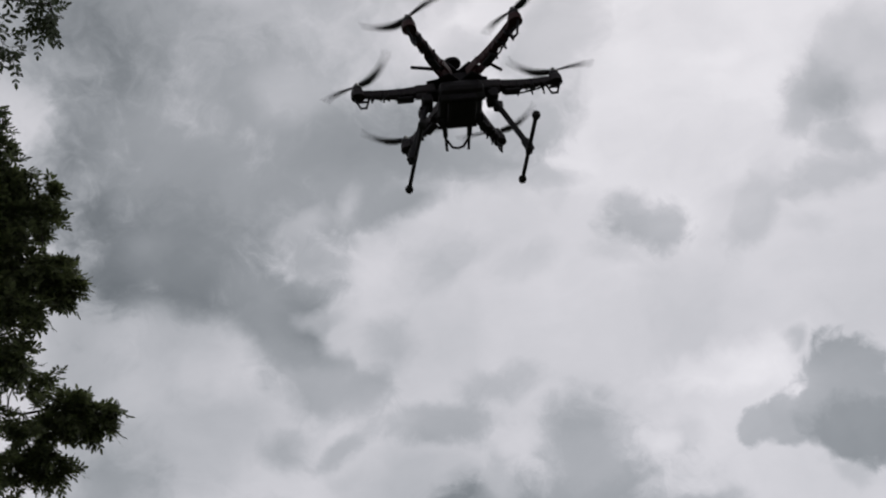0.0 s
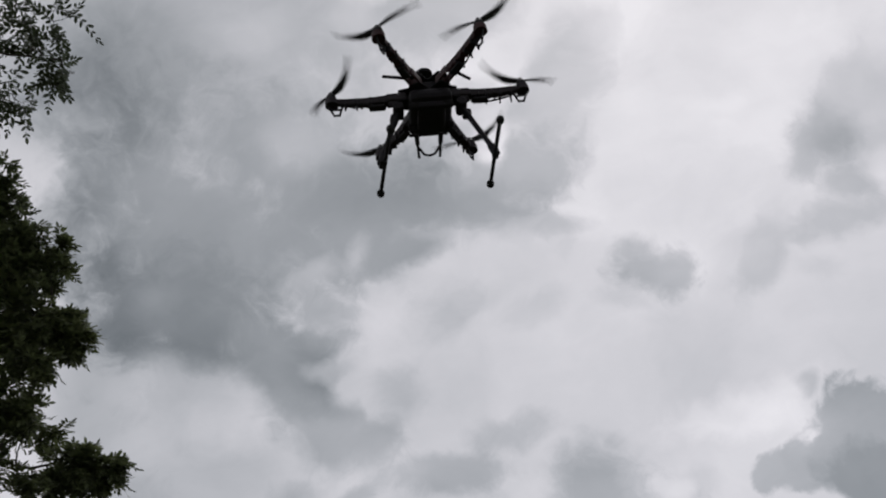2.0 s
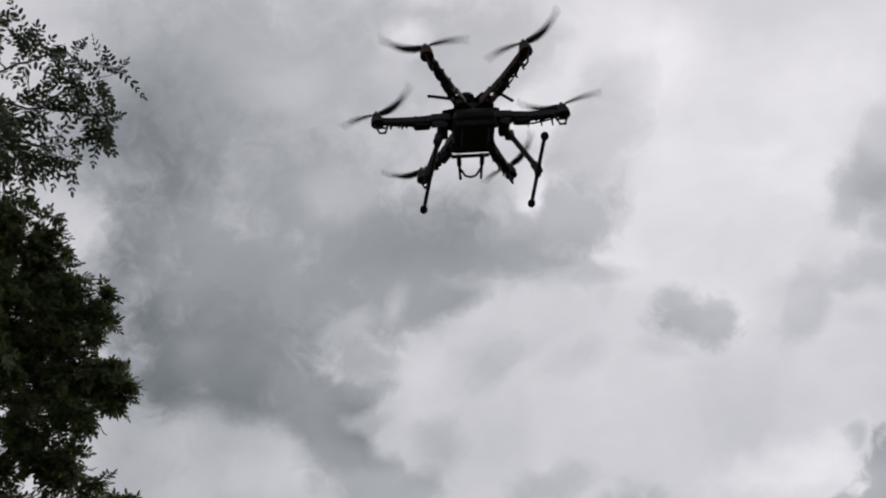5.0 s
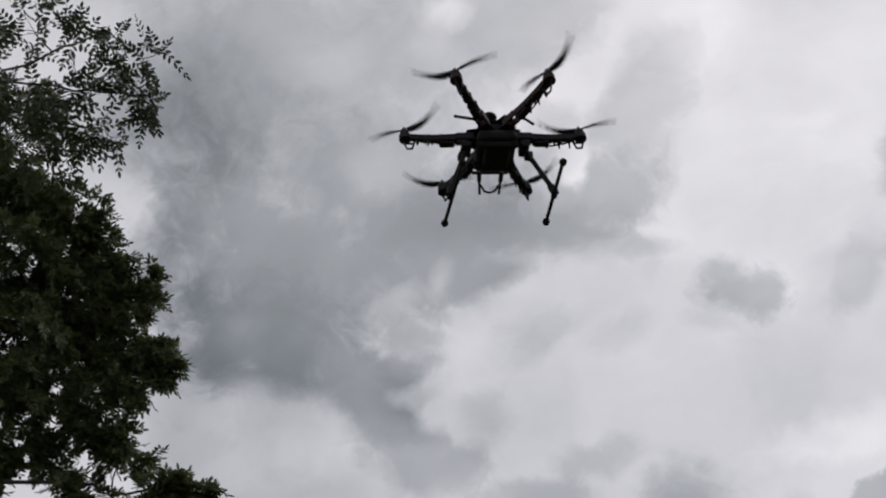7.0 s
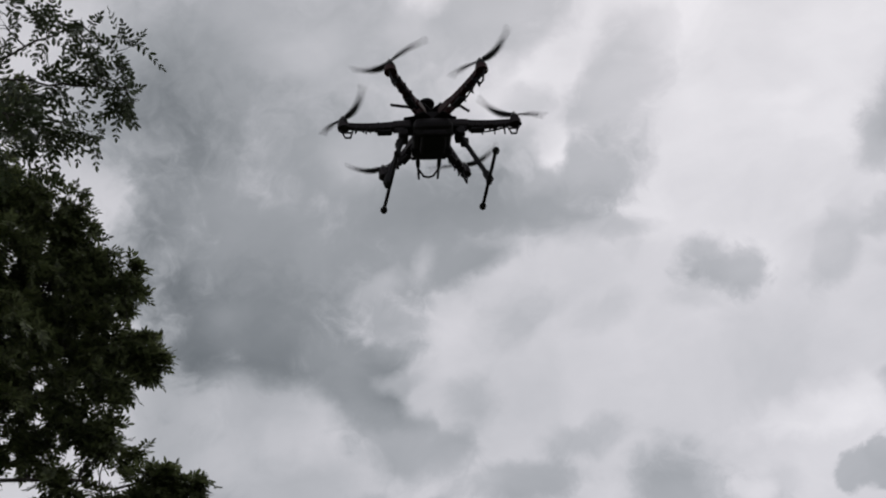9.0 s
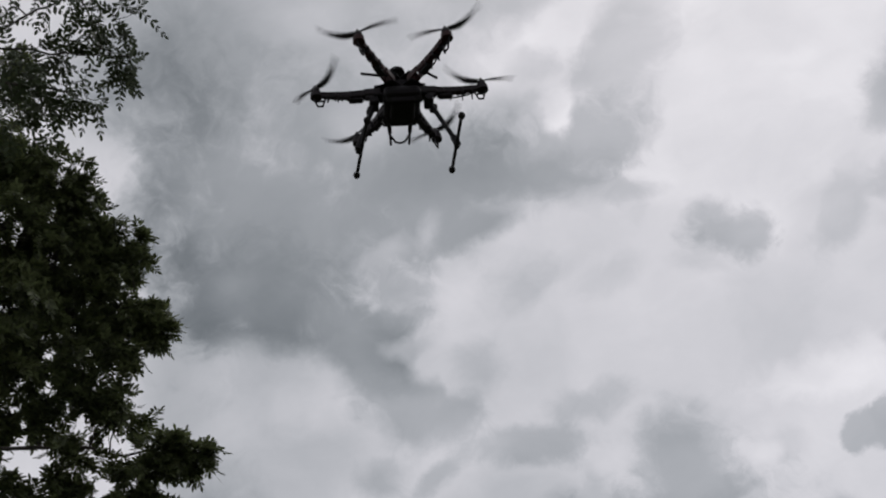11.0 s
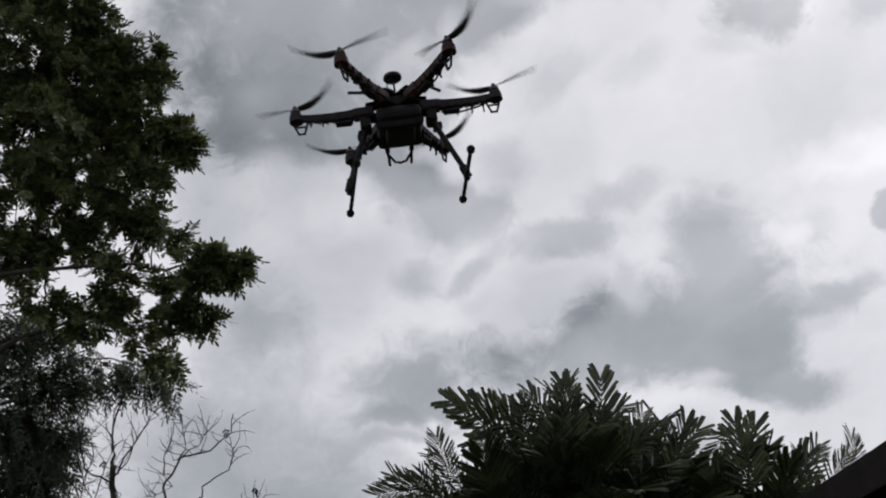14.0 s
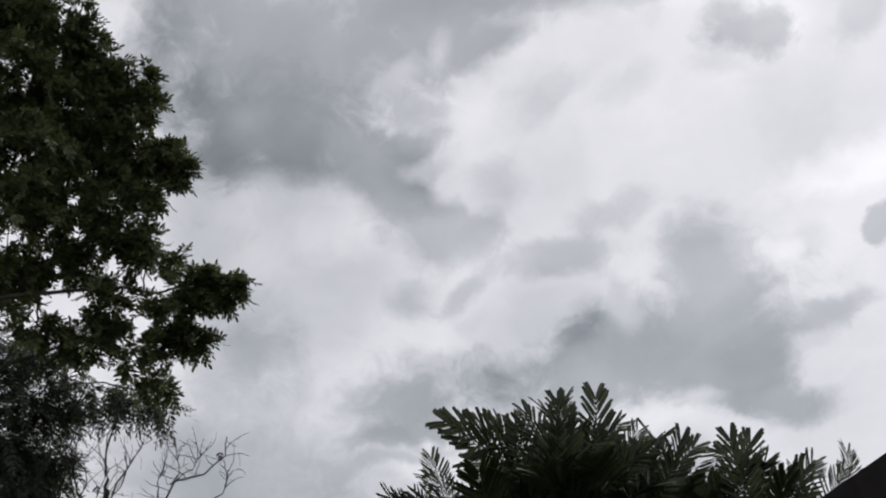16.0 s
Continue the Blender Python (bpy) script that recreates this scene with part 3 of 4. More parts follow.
class Leaves:
    """Gathers feathered leaves, each a rib with pairs of small folded leaflets, as real geometry."""

    def __init__(self, rng):
        self.v, self.n, self.rng = [], 0, rng

    def leaf(self, base, way, length, pairs, size, width, droop):
        rng = self.rng
        d = np.array(way, float)
        d /= np.linalg.norm(d) + 1e-9
        up = np.array((0, 0, 1.0)) + rng.normal(0, 0.35, 3)
        side = np.cross(d, up)
        side /= np.linalg.norm(side) + 1e-9
        nrm = np.cross(side, d)
        quads = []
        for k in range(pairs):
            s = (k + 0.6) / pairs
            p = np.array(base) + d * length * s + np.array((0, 0, -droop * length * s * s))
            scale = size * (0.75 + 0.4 * math.sin(math.pi * min(1, s + 0.15))) * rng.uniform(0.8, 1.15)
            for sg in (-1, 1):
                out = side * sg * 0.85 + d * (0.45 + 0.4 * s) + nrm * rng.normal(0, 0.22) + np.array((0, 0, -0.25))
                out /= np.linalg.norm(out)
                across = np.cross(out, nrm)
                across /= np.linalg.norm(across) + 1e-9
                w = across * width * scale / size * 0.5
                quads.append((p, p + out * scale * 0.28 + w * 0.85, p + out * scale * 0.68 + w * 0.9, p + out * scale, p + out * scale * 0.70 - w * 0.9, p + out * scale * 0.30 - w * 0.85))
        e = np.array(base) + d * length + np.array((0, 0, -droop * length))
        w = side * width * 0.5
        quads.append((e, e + d * size * 0.28 + w * 0.85, e + d * size * 0.68 + w * 0.9, e + d * size, e + d * size * 0.70 - w * 0.9, e + d * size * 0.30 - w * 0.85))
        rib = side * 0.0016
        b = np.array(base)
        quads.append((b - rib, b + rib, (b + e) * 0.5 + rib * 0.8, e + rib * 0.5, e - rib * 0.5, (b + e) * 0.5 - rib * 0.8))
        for q in quads:
            self.v.extend(q)
        self.n += len(quads)

    def build(self, name, mat, parent, label):
        faces = [tuple(range(6 * i, 6 * i + 6)) for i in range(self.n)]
        return mesh_part(name, self.v, faces, mat, parent, label, "stuff")


def bent(a, b, rng, sag=0.12, n=6):
    """A crooked line from a to b."""
    a, b = Vector(a), Vector(b)
    span = (b - a).length
    off = Vector(rng.normal(0, 1, 3)) * span * sag
    pts = []
    for i in range(n + 1):
        s = i / n
        p = a.lerp(b, s) + off * math.sin(math.pi * s)
        if 0 < i < n:
            p += Vector(rng.normal(0, 1, 3)) * span * 0.02
        pts.append(p)
    return pts


def leafy_tree(tree, base, fork, limbs, clumps, rng, leaves, crown_label, mat, trunk_r, bark, twig=0.006, droop=0.25, tuft=0.35, flat=0.8, wild=0.75):
    """Trunk to the fork, limbs through their points, then every clump hung on the nearest limb, with twigs and leaves.
    clumps: centre, radius, number of twigs; leaves: leaves on a twig, length, pairs, leaflet length, width."""
    bm = bmesh.new()
    pts = bent(base, fork, rng, 0.04, 8)
    tube(bm, pts, [trunk_r * (1.35 if i == 0 else 1 - 0.05 * i) for i in range(9)], 12)
    part("trunk", bm, bark, tree, smooth=True)
    joints = [(Vector(p), trunk_r * 0.5) for p in pts[4:]]
    for line in limbs:
        full = []
        for a, b in zip(line, line[1:]):
            seg = bent(a, b, rng, 0.05, 5)
            full += seg if not full else seg[1:]
        r0, r1 = trunk_r * 0.20, 0.008
        rad = [r0 + (r1 - r0) * (i / (len(full) - 1)) ** 0.7 for i in range(len(full))]
        bm = bmesh.new()
        tube(bm, full, rad, 8)
        part("limb", bm, bark, tree, smooth=True)
        joints += list(zip(full[2:], rad[2:]))
    per, length, pairs, size, width = leaves
    foliage = Leaves(rng)
    bm = bmesh.new()
    for centre, radius, count in clumps:
        centre = Vector(centre)
        near, nr = min(joints, key=lambda j: (j[0] - centre).length)
        branch = bent(near, centre, rng, 0.08, 5)
        tube(bm, branch, [max(0.008, min(nr * 0.7, 0.03)) * (1 - 0.13 * i) for i in range(6)], 6)
        for k in range(count):
            d = Vector(rng.normal(0, 1, 3))
            d.normalize()
            d.z *= flat
            tip = centre + d * radius * (0.35 + 0.62 * rng.random() ** 0.6)
            start = branch[int(rng.integers(3, 6))].lerp(centre, 0.3)
            line = bent(start, tip, rng, 0.10, 4)
            tube(bm, line, [twig, twig * 0.8, twig * 0.65, twig * 0.5, twig * 0.3], 4)
            for j in range(per):
                s = tuft + (1 - tuft) * (j + rng.random()) / per
                i = min(3, int(s * 4))
                p = line[i].lerp(line[i + 1], s * 4 - i)
                w = (tip - start).normalized() * 0.6 + Vector(rng.normal(0, wild, 3)) + Vector((0, 0, -droop))
                foliage.leaf(p, w, length * rng.uniform(0.7, 1.2), pairs, size, width, droop)
    tw = part("twig_mass", bm, bark, tree)
    tagged(tw, kind="stuff")
    foliage.build("crown", mat, tree, crown_label)
    return tree


def main_tree():
    rng = np.random.default_rng(11)
    D = 9.0
    base = toward(-44, 0, D)
    base.z = 0
    t = thing("broadleaf_tree", "tall dark green garden tree with feathery leaves", "tree")
    fork = toward(-39, 20, D)
    limbs = [
        [fork, toward(-36, 27, D), toward(-33, 34, D), toward(-31, 40, D)],
        [fork, toward(-36, 25.5, D), toward(-30, 26.3, D), toward(-25.5, 25.9, D), toward(-21.8, 25.9, D)],
        [fork, toward(-34, 22.5, D + 0.3), toward(-28.5, 23.8, D + 0.2)],
        [toward(-34, 31, D), toward(-29, 32.6, D + 0.3), toward(-25, 33.2, D + 0.1)],
        [fork, toward(-41, 30, D + 0.3), toward(-40, 39, D + 0.3)],
    ]
    C = []

    def clump(az, el, radius, twigs, near=0.0):
        C.append((toward(az, el, D - near), radius * 0.96, int(twigs * ((0.74 if el > 32 else 0.88) if az > -28.5 else (1.05 if el > 28 else 1.55)))))

    clump(-33.5, 40.2, 0.55, 44)
    clump(-31.0, 40.0, 0.48, 34, 0.3)
    clump(-29.2, 37.8, 0.45, 34)
    clump(-33.5, 37.2, 0.60, 46, 0.3)
    clump(-27.4, 37.0, 0.28, 18)
    clump(-30.2, 35.8, 0.60, 52)
    clump(-27.2, 35.6, 0.38, 28)
    clump(-33.0, 33.6, 0.62, 50, 0.3)
    clump(-29.2, 33.0, 0.58, 54, -0.3)
    clump(-26.6, 33.4, 0.42, 36)
    clump(-24.4, 33.1, 0.30, 26)
    clump(-23.5, 32.5, 0.20, 16)
    clump(-26.5, 31.2, 0.36, 19)
    clump(-30.5, 30.6, 0.52, 34)
    clump(-33.5, 30.2, 0.58, 27, 0.3)
    clump(-27.2, 29.4, 0.38, 24)
    clump(-25.8, 28.0, 0.34, 18)
    clump(-30.5, 27.4, 0.45, 18, -0.3)
    clump(-23.6, 26.3, 0.28, 19)
    clump(-22.4, 26.2, 0.20, 14)
    clump(-21.1, 25.8, 0.16, 12)
    clump(-33.4, 27.2, 0.40, 14)
    clump(-28.0, 25.6, 0.36, 16)
    clump(-25.4, 24.6, 0.32, 14)
    clump(-24.2, 23.7, 0.20, 9)
    clump(-29.6, 23.8, 0.32, 12)
    clump(-32.2, 24.5, 0.30, 7)
    clump(-26.6, 22.6, 0.28, 10)
    clump(-25.8, 21.5, 0.20, 9)
    clump(-23.9, 23.2, 0.20, 9)
    clump(-26.2, 37.2, 0.26, 16)
    clump(-25.7, 36.0, 0.22, 14)
    for az, el, r, n in ((-38, 41, 0.9, 50), (-38, 35, 0.9, 50), (-38, 29, 0.8, 28), (-43, 37, 0.9, 40), (-42, 31, 0.8, 36), (-36, 44, 0.7, 34)):
        clump(az, el, r, n)
    leafy_tree(t, base, fork, limbs, C, rng, (8, 0.13, 4, 0.078, 0.028), "dense feathery dark green foliage", LEAF, 0.17, BARK, 0.006, 0.35, 0.62)


def hanging_branch_tree():
    """A nearer tree beside the garden, of which one leafy branch reaches over the view."""
    rng = np.random.default_rng(5)
    D = 6.3
    base = toward(-62, 0, D)
    base.z = 0
    t = thing("overhanging_tree", "slender tree with a thin branch of feathery leaves", "tree")
    fork = toward(-56, 36, D)
    limbs = [
        [fork, toward(-47, 43, D), toward(-39, 45.2, D), toward(-32, 46.2, D), toward(-26.6, 46.7, D)],
        [toward(-40, 45.0, D), toward(-34, 47.9, D), toward(-30.3, 49.6, D)],
        [toward(-39, 45.0, D), toward(-34.5, 44.4, D), toward(-31, 44.5, D)],
    ]
    C = []
    for az, el, r, n in ((-26.4, 46.4, 0.20, 5), (-28.6, 46.9, 0.24, 6), (-30.8, 46.3, 0.30, 6), (-33.0, 45.9, 0.34, 7), (-35.6, 45.5, 0.36, 9),
                         (-27.4, 48.5, 0.20, 6), (-30.0, 48.9, 0.26, 6), (-28.6, 48.0, 0.18, 3), (-32.6, 48.5, 0.32, 6), (-35.6, 48.7, 0.36, 8), (-29.2, 44.5, 0.22, 6), (-31.6, 44.1, 0.26, 8),
                         (-34.2, 43.6, 0.30, 8), (-33.8, 42.4, 0.24, 5), (-38.8, 46.8, 0.45, 9), (-39.5, 44.4, 0.4, 8), (-44, 45.3, 0.6, 11)):
        C.append((toward(az, el, D), r, max(3, round(n * 0.72))))
    leafy_tree(t, base, fork, limbs, C, rng, (4, 0.23, 5, 0.064, 0.028), "loose feathery green leaves on thin twigs", LEAF_DROOP, 0.06, BARK, 0.004, 0.2)


def far_tree():
    rng = np.random.default_rng(8)
    D = 12.0
    base = toward(-37, 0, D)
    base.z = 0
    t = thing("fine_leaved_tree", "thin grey-green tree with fine drooping foliage", "tree")
    fork = toward(-36, 12, D)
    limbs = [
        [fork, toward(-34, 18, D), toward(-31, 21.5, D), toward(-26.5, 20.6, D)],
        [fork, toward(-35, 17, D), toward(-32, 17.5, D)],
        [fork, toward(-36, 20, D), toward(-33, 24, D)],
    ]
    C = []
    for az, el, r, n in ((-34.2, 23.6, 0.45, 13), (-32.4, 22.7, 0.45, 14), (-30.7, 21.9, 0.42, 13), (-29.2, 21.1, 0.38, 11), (-27.8, 20.6, 0.30, 9), (-26.6, 20.3, 0.22, 6), (-25.8, 20.0, 0.14, 4),
                         (-33.6, 20.9, 0.52, 20), (-31.8, 20.3, 0.42, 13), (-30.2, 20.2, 0.28, 7), (-36.0, 21.6, 0.6, 16), (-37.5, 23.4, 0.7, 16),
                         (-33.8, 18.6, 0.52, 22), (-32.4, 18.0, 0.42, 15), (-31.3, 17.6, 0.26, 7), (-36.0, 18.6, 0.7, 26),
                         (-33.6, 16.4, 0.55, 26), (-32.2, 16.0, 0.40, 14), (-34.2, 14.4, 0.60, 26), (-36.5, 15.0, 0.7, 24), (-32.6, 14.2, 0.36, 9)):
        C.append((toward(az, el, D), r, n if az > -31 else int(n * 1.4)))
    leafy_tree(t, base, fork, limbs, C, rng, (5, 0.28, 6, 0.088, 0.021), "fine drooping grey-green foliage", LEAF_FINE, 0.11, BARK, 0.008, 0.45, 0.5, 0.40, 0.45)


def bare_tree():
    """Cut-back trunks from which thin leafless shoots have grown."""
    rng = np.random.default_rng(21)
    D = 9.5
    t = thing("bare_tree", "pollarded leafless tree with thin crooked shoots", "tree")
    foot = toward(-28.6, 0, D)
    foot.z = 0
    crotch = toward(-28.3, 6.0, D)
    bm = bmesh.new()
    tube(bm, bent(foot, crotch, rng, 0.03, 6), [0.12, 0.10, 0.095, 0.09, 0.085, 0.08, 0.075], 10)
    part("trunk", bm, DEAD, t, smooth=True)

    def stem(line, r0, r1, name="shoot"):
        full = []
        for a, b in zip(line, line[1:]):
            seg = bent(toward(*a, D), toward(*b, D), rng, 0.05, 4)
            full += seg if not full else seg[1:]
        bm = bmesh.new()
        tube(bm, full, [r0 + (r1 - r0) * i / (len(full) - 1) for i in range(len(full))], 7)
        part(name, bm, DEAD, t, smooth=True)
        return full

    lines = []
    stem([(-28.3, 6.0), (-27.5, 10.0), (-26.9, 13.2)], 0.06, 0.048, "stub")
    stem([(-28.3, 6.0), (-31.5, 9.5), (-32.35, 14.3)], 0.065, 0.055, "stub")
    lines.append(stem([(-27.3, 11.3), (-28.3, 12.6), (-28.8, 14.0), (-28.9, 16.0)], 0.040, 0.026))
    lines.append(stem([(-28.9, 15.8), (-28.9, 17.4), (-28.2, 19.6)], 0.017, 0.005))
    lines.append(stem([(-28.6, 13.2), (-30.3, 13.6), (-32.1, 13.3), (-34.8, 13.0)], 0.020, 0.012))
    lines.append(stem([(-28.6, 13.0), (-27.0, 13.1), (-26.3, 13.2), (-26.4, 14.6), (-25.4, 16.0), (-23.8, 16.2), (-22.6, 17.0), (-22.4, 18.0)], 0.016, 0.004))
    lines.append(stem([(-26.3, 13.3), (-24.6, 13.0), (-22.7, 12.2), (-21.8, 12.6), (-21.3, 13.7)], 0.012, 0.003))
    lines.append(stem([(-26.6, 12.9), (-25.3, 12.0), (-23.2, 11.6), (-21.4, 11.6), (-20.1, 11.9), (-19.9, 12.8)], 0.013, 0.003))
    lines.append(stem([(-25.4, 13.2), (-24.4, 13.9), (-24.4, 14.4), (-22.9, 15.1), (-22.6, 15.9), (-22.7, 16.8)], 0.009, 0.003))
    lines.append(stem([(-28.8, 14.6), (-30.0, 15.6), (-30.5, 17.5), (-31.6, 19.0)], 0.011, 0.004))
    lines.append(stem([(-28.7, 15.5), (-27.9, 16.8), (-26.4, 18.3)], 0.009, 0.003))
    lines.append(stem([(-25.6, 15.9), (-25.1, 16.4), (-25.2, 17.8)], 0.007, 0.003))
    lines.append(stem([(-26.3, 15.2), (-26.2, 16.3), (-25.7, 17.3)], 0.007, 0.003))
    lines.append(stem([(-25.4, 16.0), (-24.4, 16.5), (-23.9, 17.2)], 0.006, 0.002))
    lines.append(stem([(-30.3, 13.6), (-30.8, 15.0), (-31.6, 16.2)], 0.009, 0.003))
    lines.append(stem([(-27.0, 13.1), (-28.0, 13.9), (-27.0, 14.2), (-25.9, 14.6)], 0.006, 0.002))
    for az, el, lean, high in ((-33.6, 13.1, -0.4, 5.5), (-32.9, 13.2, 0.5, 6.4), (-32.0, 13.3, -0.6, 4.8), (-31.4, 13.4, 0.7, 6.0), (-30.7, 13.5, 0.3, 4.2), (-30.2, 13.6, 0.9, 5.2), (-29.5, 13.5, -0.9, 3.6), (-29.0, 15.2, 1.2, 3.9)):
        lines.append(stem([(az, el), (az + lean, el + 0.45 * high), (az + 1.6 * lean + rng.normal(0, 0.3), el + high)], 0.007, 0.002))
    bm = bmesh.new()
    for full in lines:
        for k in range(9):
            p = full[int(rng.integers(len(full) // 2, len(full)))]
            d = Vector(rng.normal(0, 1, 3)) * 0.6 + Vector((0, 0, 0.7))
            q = p + d.normalized() * rng.uniform(0.10, 0.34)
            seg = bent(p, q, rng, 0.14, 4)
            tube(bm, seg, [0.0042, 0.0036, 0.003, 0.0024, 0.0016], 4)
            if rng.random() < 0.5:
                tube(bm, bent(seg[2], seg[2] + Vector(rng.normal(0, 0.08, 3)), rng, 0.1, 2), [0.002, 0.0016, 0.001], 4)
    tw = part("twig_mass", bm, DEAD, t, "thin dry twigs")
    tagged(tw, kind="stuff")
    foliage = Leaves(rng)
    for az, el in ((-27.6, 18.9), (-22.9, 17.3), (-22.0, 13.6), (-29.1, 15.7), (-29.4, 16.3), (-21.6, 14.1)):
        foliage.leaf(toward(az, el, D), (0.1, 0, -1), 0.05, 2, 0.05, 0.02, 0.1)
    foliage.build("dead_leaves", DEAD, t, "few dry hanging leaves")


main_tree()
hanging_branch_tree()
far_tree()
bare_tree()


# ---- palms ----
def frond_mesh(rng, length, pairs, size, curl, broad):
    """A feather palm frond along +x that arches over: a rib and blunt, folded leaflets."""
    bm = bmesh.new()
    pts = []
    for i in range(13):
        s = i / 12
        pts.append(Vector((length * (s - 0.18 * curl * s * s), 0, length * (0.28 * s - 0.75 * curl * s * s))))
    tube(bm, pts, [0.010 * (1 - 0.85 * i / 12) + 0.001 for i in range(13)], 5)
    for k in range(pairs):
        s = 0.22 + 0.78 * (k + 0.5) / pairs
        f = s * 12
        i = min(11, int(f))
        p = pts[i].lerp(pts[i + 1], f - i)
        d = (pts[i + 1] - pts[i]).normalized()
        for sg in (-1, 1):
            ln = size * (0.55 + 0.55 * math.sin(math.pi * min(1.0, 0.25 + s * 0.62))) * rng.uniform(0.88, 1.08)
            out = Vector((0, sg, 0)) * (1.0 - 0.55 * s) + d * (0.35 + 0.75 * s) + Vector((0, 0, 0.30 - 0.2 * s)) + Vector(rng.normal(0, 0.07, 3))
            out.normalize()
            nrm = out.cross(d).normalized()
            wide = out.cross(nrm).normalized()
            w = broad * (1.5 if k == pairs - 1 else 1.0)
            ring = []
            for c, q in ((0.0, 0.30), (0.35, 0.80), (0.8, 1.0), (1.0, 0.85 if broad > 0.03 else 0.3)):
                m = p + out * ln * c + Vector((0, 0, -0.16 * ln * c * c))
                fold = nrm * (0.22 * w * q)
                ring.append((bm.verts.new(m - wide * w * q * 0.5), bm.verts.new(m + fold), bm.verts.new(m + wide * w * q * 0.5)))
            for a, b in zip(ring, ring[1:]):
                bm.faces.new((a[0], a[1], b[1], b[0]))
                bm.faces.new((a[1], a[2], b[2], b[1]))
    me = bpy.data.meshes.new("frond")
    bm.to_mesh(me)
    bm.free()
    me.materials.append(PALM_LEAF)
    return me


def palms():
    rng = np.random.default_rng(31)
    broad = [frond_mesh(rng, 0.98, 19, 0.33, 0.5, 0.036), frond_mesh(rng, 0.9, 17, 0.32, 0.3, 0.038), frond_mesh(rng, 1.05, 20, 0.33, 0.75, 0.035)]
    fine = [frond_mesh(rng, 1.15, 24, 0.30, 0.6, 0.022), frond_mesh(rng, 1.0, 22, 0.28, 0.4, 0.022)]

    def palm(az, el, dist, meshes, fronds, label, size=0.9):
        top = toward(az, el, dist)
        foot = Vector((top.x + rng.normal(0, 0.12), top.y + rng.normal(0, 0.12), 0))
        t = thing("palm", label, "palm", "palms at the garden's edge", foot)
        bm = bmesh.new()
        line = bent((0, 0, 0), top - foot, rng, 0.02, 10)
        tube(bm, line, [0.05 - 0.0015 * i for i in range(11)], 9)
        for p in line[1:]:
            rod(bm, p - Vector((0, 0, 0.01)), p + Vector((0, 0, 0.01)), 0.052, 0.052, 9)
        part("stem", bm, PALM_RIB, t, "ringed green palm stem", smooth=True)
        bm = bmesh.new()
        rod(bm, top - foot, top - foot + Vector((rng.normal(0, 0.05), rng.normal(0, 0.05), 0.62 * size)), 0.010, 0.002, 6)
        part("spear_leaf", bm, PALM_LEAF, t, "unopened green spear leaf")
        for k in range(fronds):
            me = meshes[int(rng.integers(len(meshes)))]
            s = k / fronds
            lift = -50 + 100 * s + rng.normal(0, 9)
            spin = k * 137.5 + rng.normal(0, 12)
            q = size * rng.uniform(0.85, 1.1)
            loc = (top - foot) - Vector((0, 0, 0.30 * s))
            twist = rng.normal(0, 25)
            ob = new("frond", me)
            ob.parent = t
            ob.matrix_basis = Matrix.Translation(loc) @ pose(0, 0, 0, 0, lift, spin) @ pose(0, 0, 0, twist, 0, 0) @ Matrix.Diagonal((q, q, q, 1))
        return t

    wide = "clump palm with broad blunt green leaflets"
    thin = "feathery palm with narrow green leaflets"
    stand = []
    for az, el, dist, fine_leaved in ((-8.4, 9.4, 8.7, 0), (-5.6, 10.2, 8.8, 0), (-2.8, 9.8, 8.7, 0), (0.2, 7.6, 8.9, 0), (2.8, 6.4, 9.0, 0), (5.2, 5.6, 8.8, 0), (8.2, 3.6, 9.2, 1),
                                      (10.4, 2.6, 9.4, 1), (-11.4, 7.8, 9.2, 1), (-13.2, 6.2, 9.4, 1), (-17.6, 7.4, 9.8, 1), (-7.2, 7.2, 8.9, 0), (-3.8, 7.0, 8.5, 0), (-0.6, 6.0, 8.5, 0),
                                      (1.8, 4.2, 8.6, 0), (4.2, 4.2, 8.4, 0), (7.0, 3.8, 8.6, 0), (-10.2, 6.6, 8.9, 1)):
        stand.append((az, dist, palm(az, el, dist, fine if fine_leaved else broad, 26, thin if fine_leaved else wide)))

    def reaching(az0, el0, az1, el1, meshes, roll=0.0, size=1.0):
        """A frond of the nearest palm that stands out over the rest: the way from its stalk to its tip, and its roll."""
        az, dist, owner = min(stand, key=lambda p: abs(p[0] - az0))
        a, tip = toward(az0, el0, dist), toward(az1, el1, dist)
        along = (tip - a).normalized()
        face = (Vector(EYE) - a).normalized()
        side = face.cross(along).normalized()
        face = along.cross(side)
        q = size * rng.uniform(0.95, 1.05)
        me = meshes[int(rng.integers(len(meshes)))]
        turn = Matrix((along, side, face)).transposed().to_4x4()
        ob = new("frond", me)
        ob.parent = owner
        ob.matrix_basis = Matrix.Translation(tip - along * 1.06 * q - owner.location) @ turn @ pose(0, 0, 0, roll, 0, 0) @ Matrix.Diagonal((q, q, q, 1))

    blunt = [frond_mesh(rng, 0.98, 14, 0.28, 0.34, 0.034), frond_mesh(rng, 0.98, 13, 0.27, 0.40, 0.037)]
    comb = [frond_mesh(rng, 0.98, 21, 0.30, 0.36, 0.026), frond_mesh(rng, 0.98, 23, 0.28, 0.44, 0.024)]
    reaching(-7.2, 15.2, -11.0, 17.4, blunt, 10, 0.95)
    reaching(-7.4, 14.6, -10.6, 16.7, blunt, -25, 0.9)
    reaching(-7.0, 15.0, -9.3, 17.2, blunt, 35, 0.8)
    reaching(-6.2, 15.0, -6.4, 16.9, comb, 20, 0.8)
    reaching(-7.7, 13.9, -9.9, 15.0, blunt, 30, 0.8)
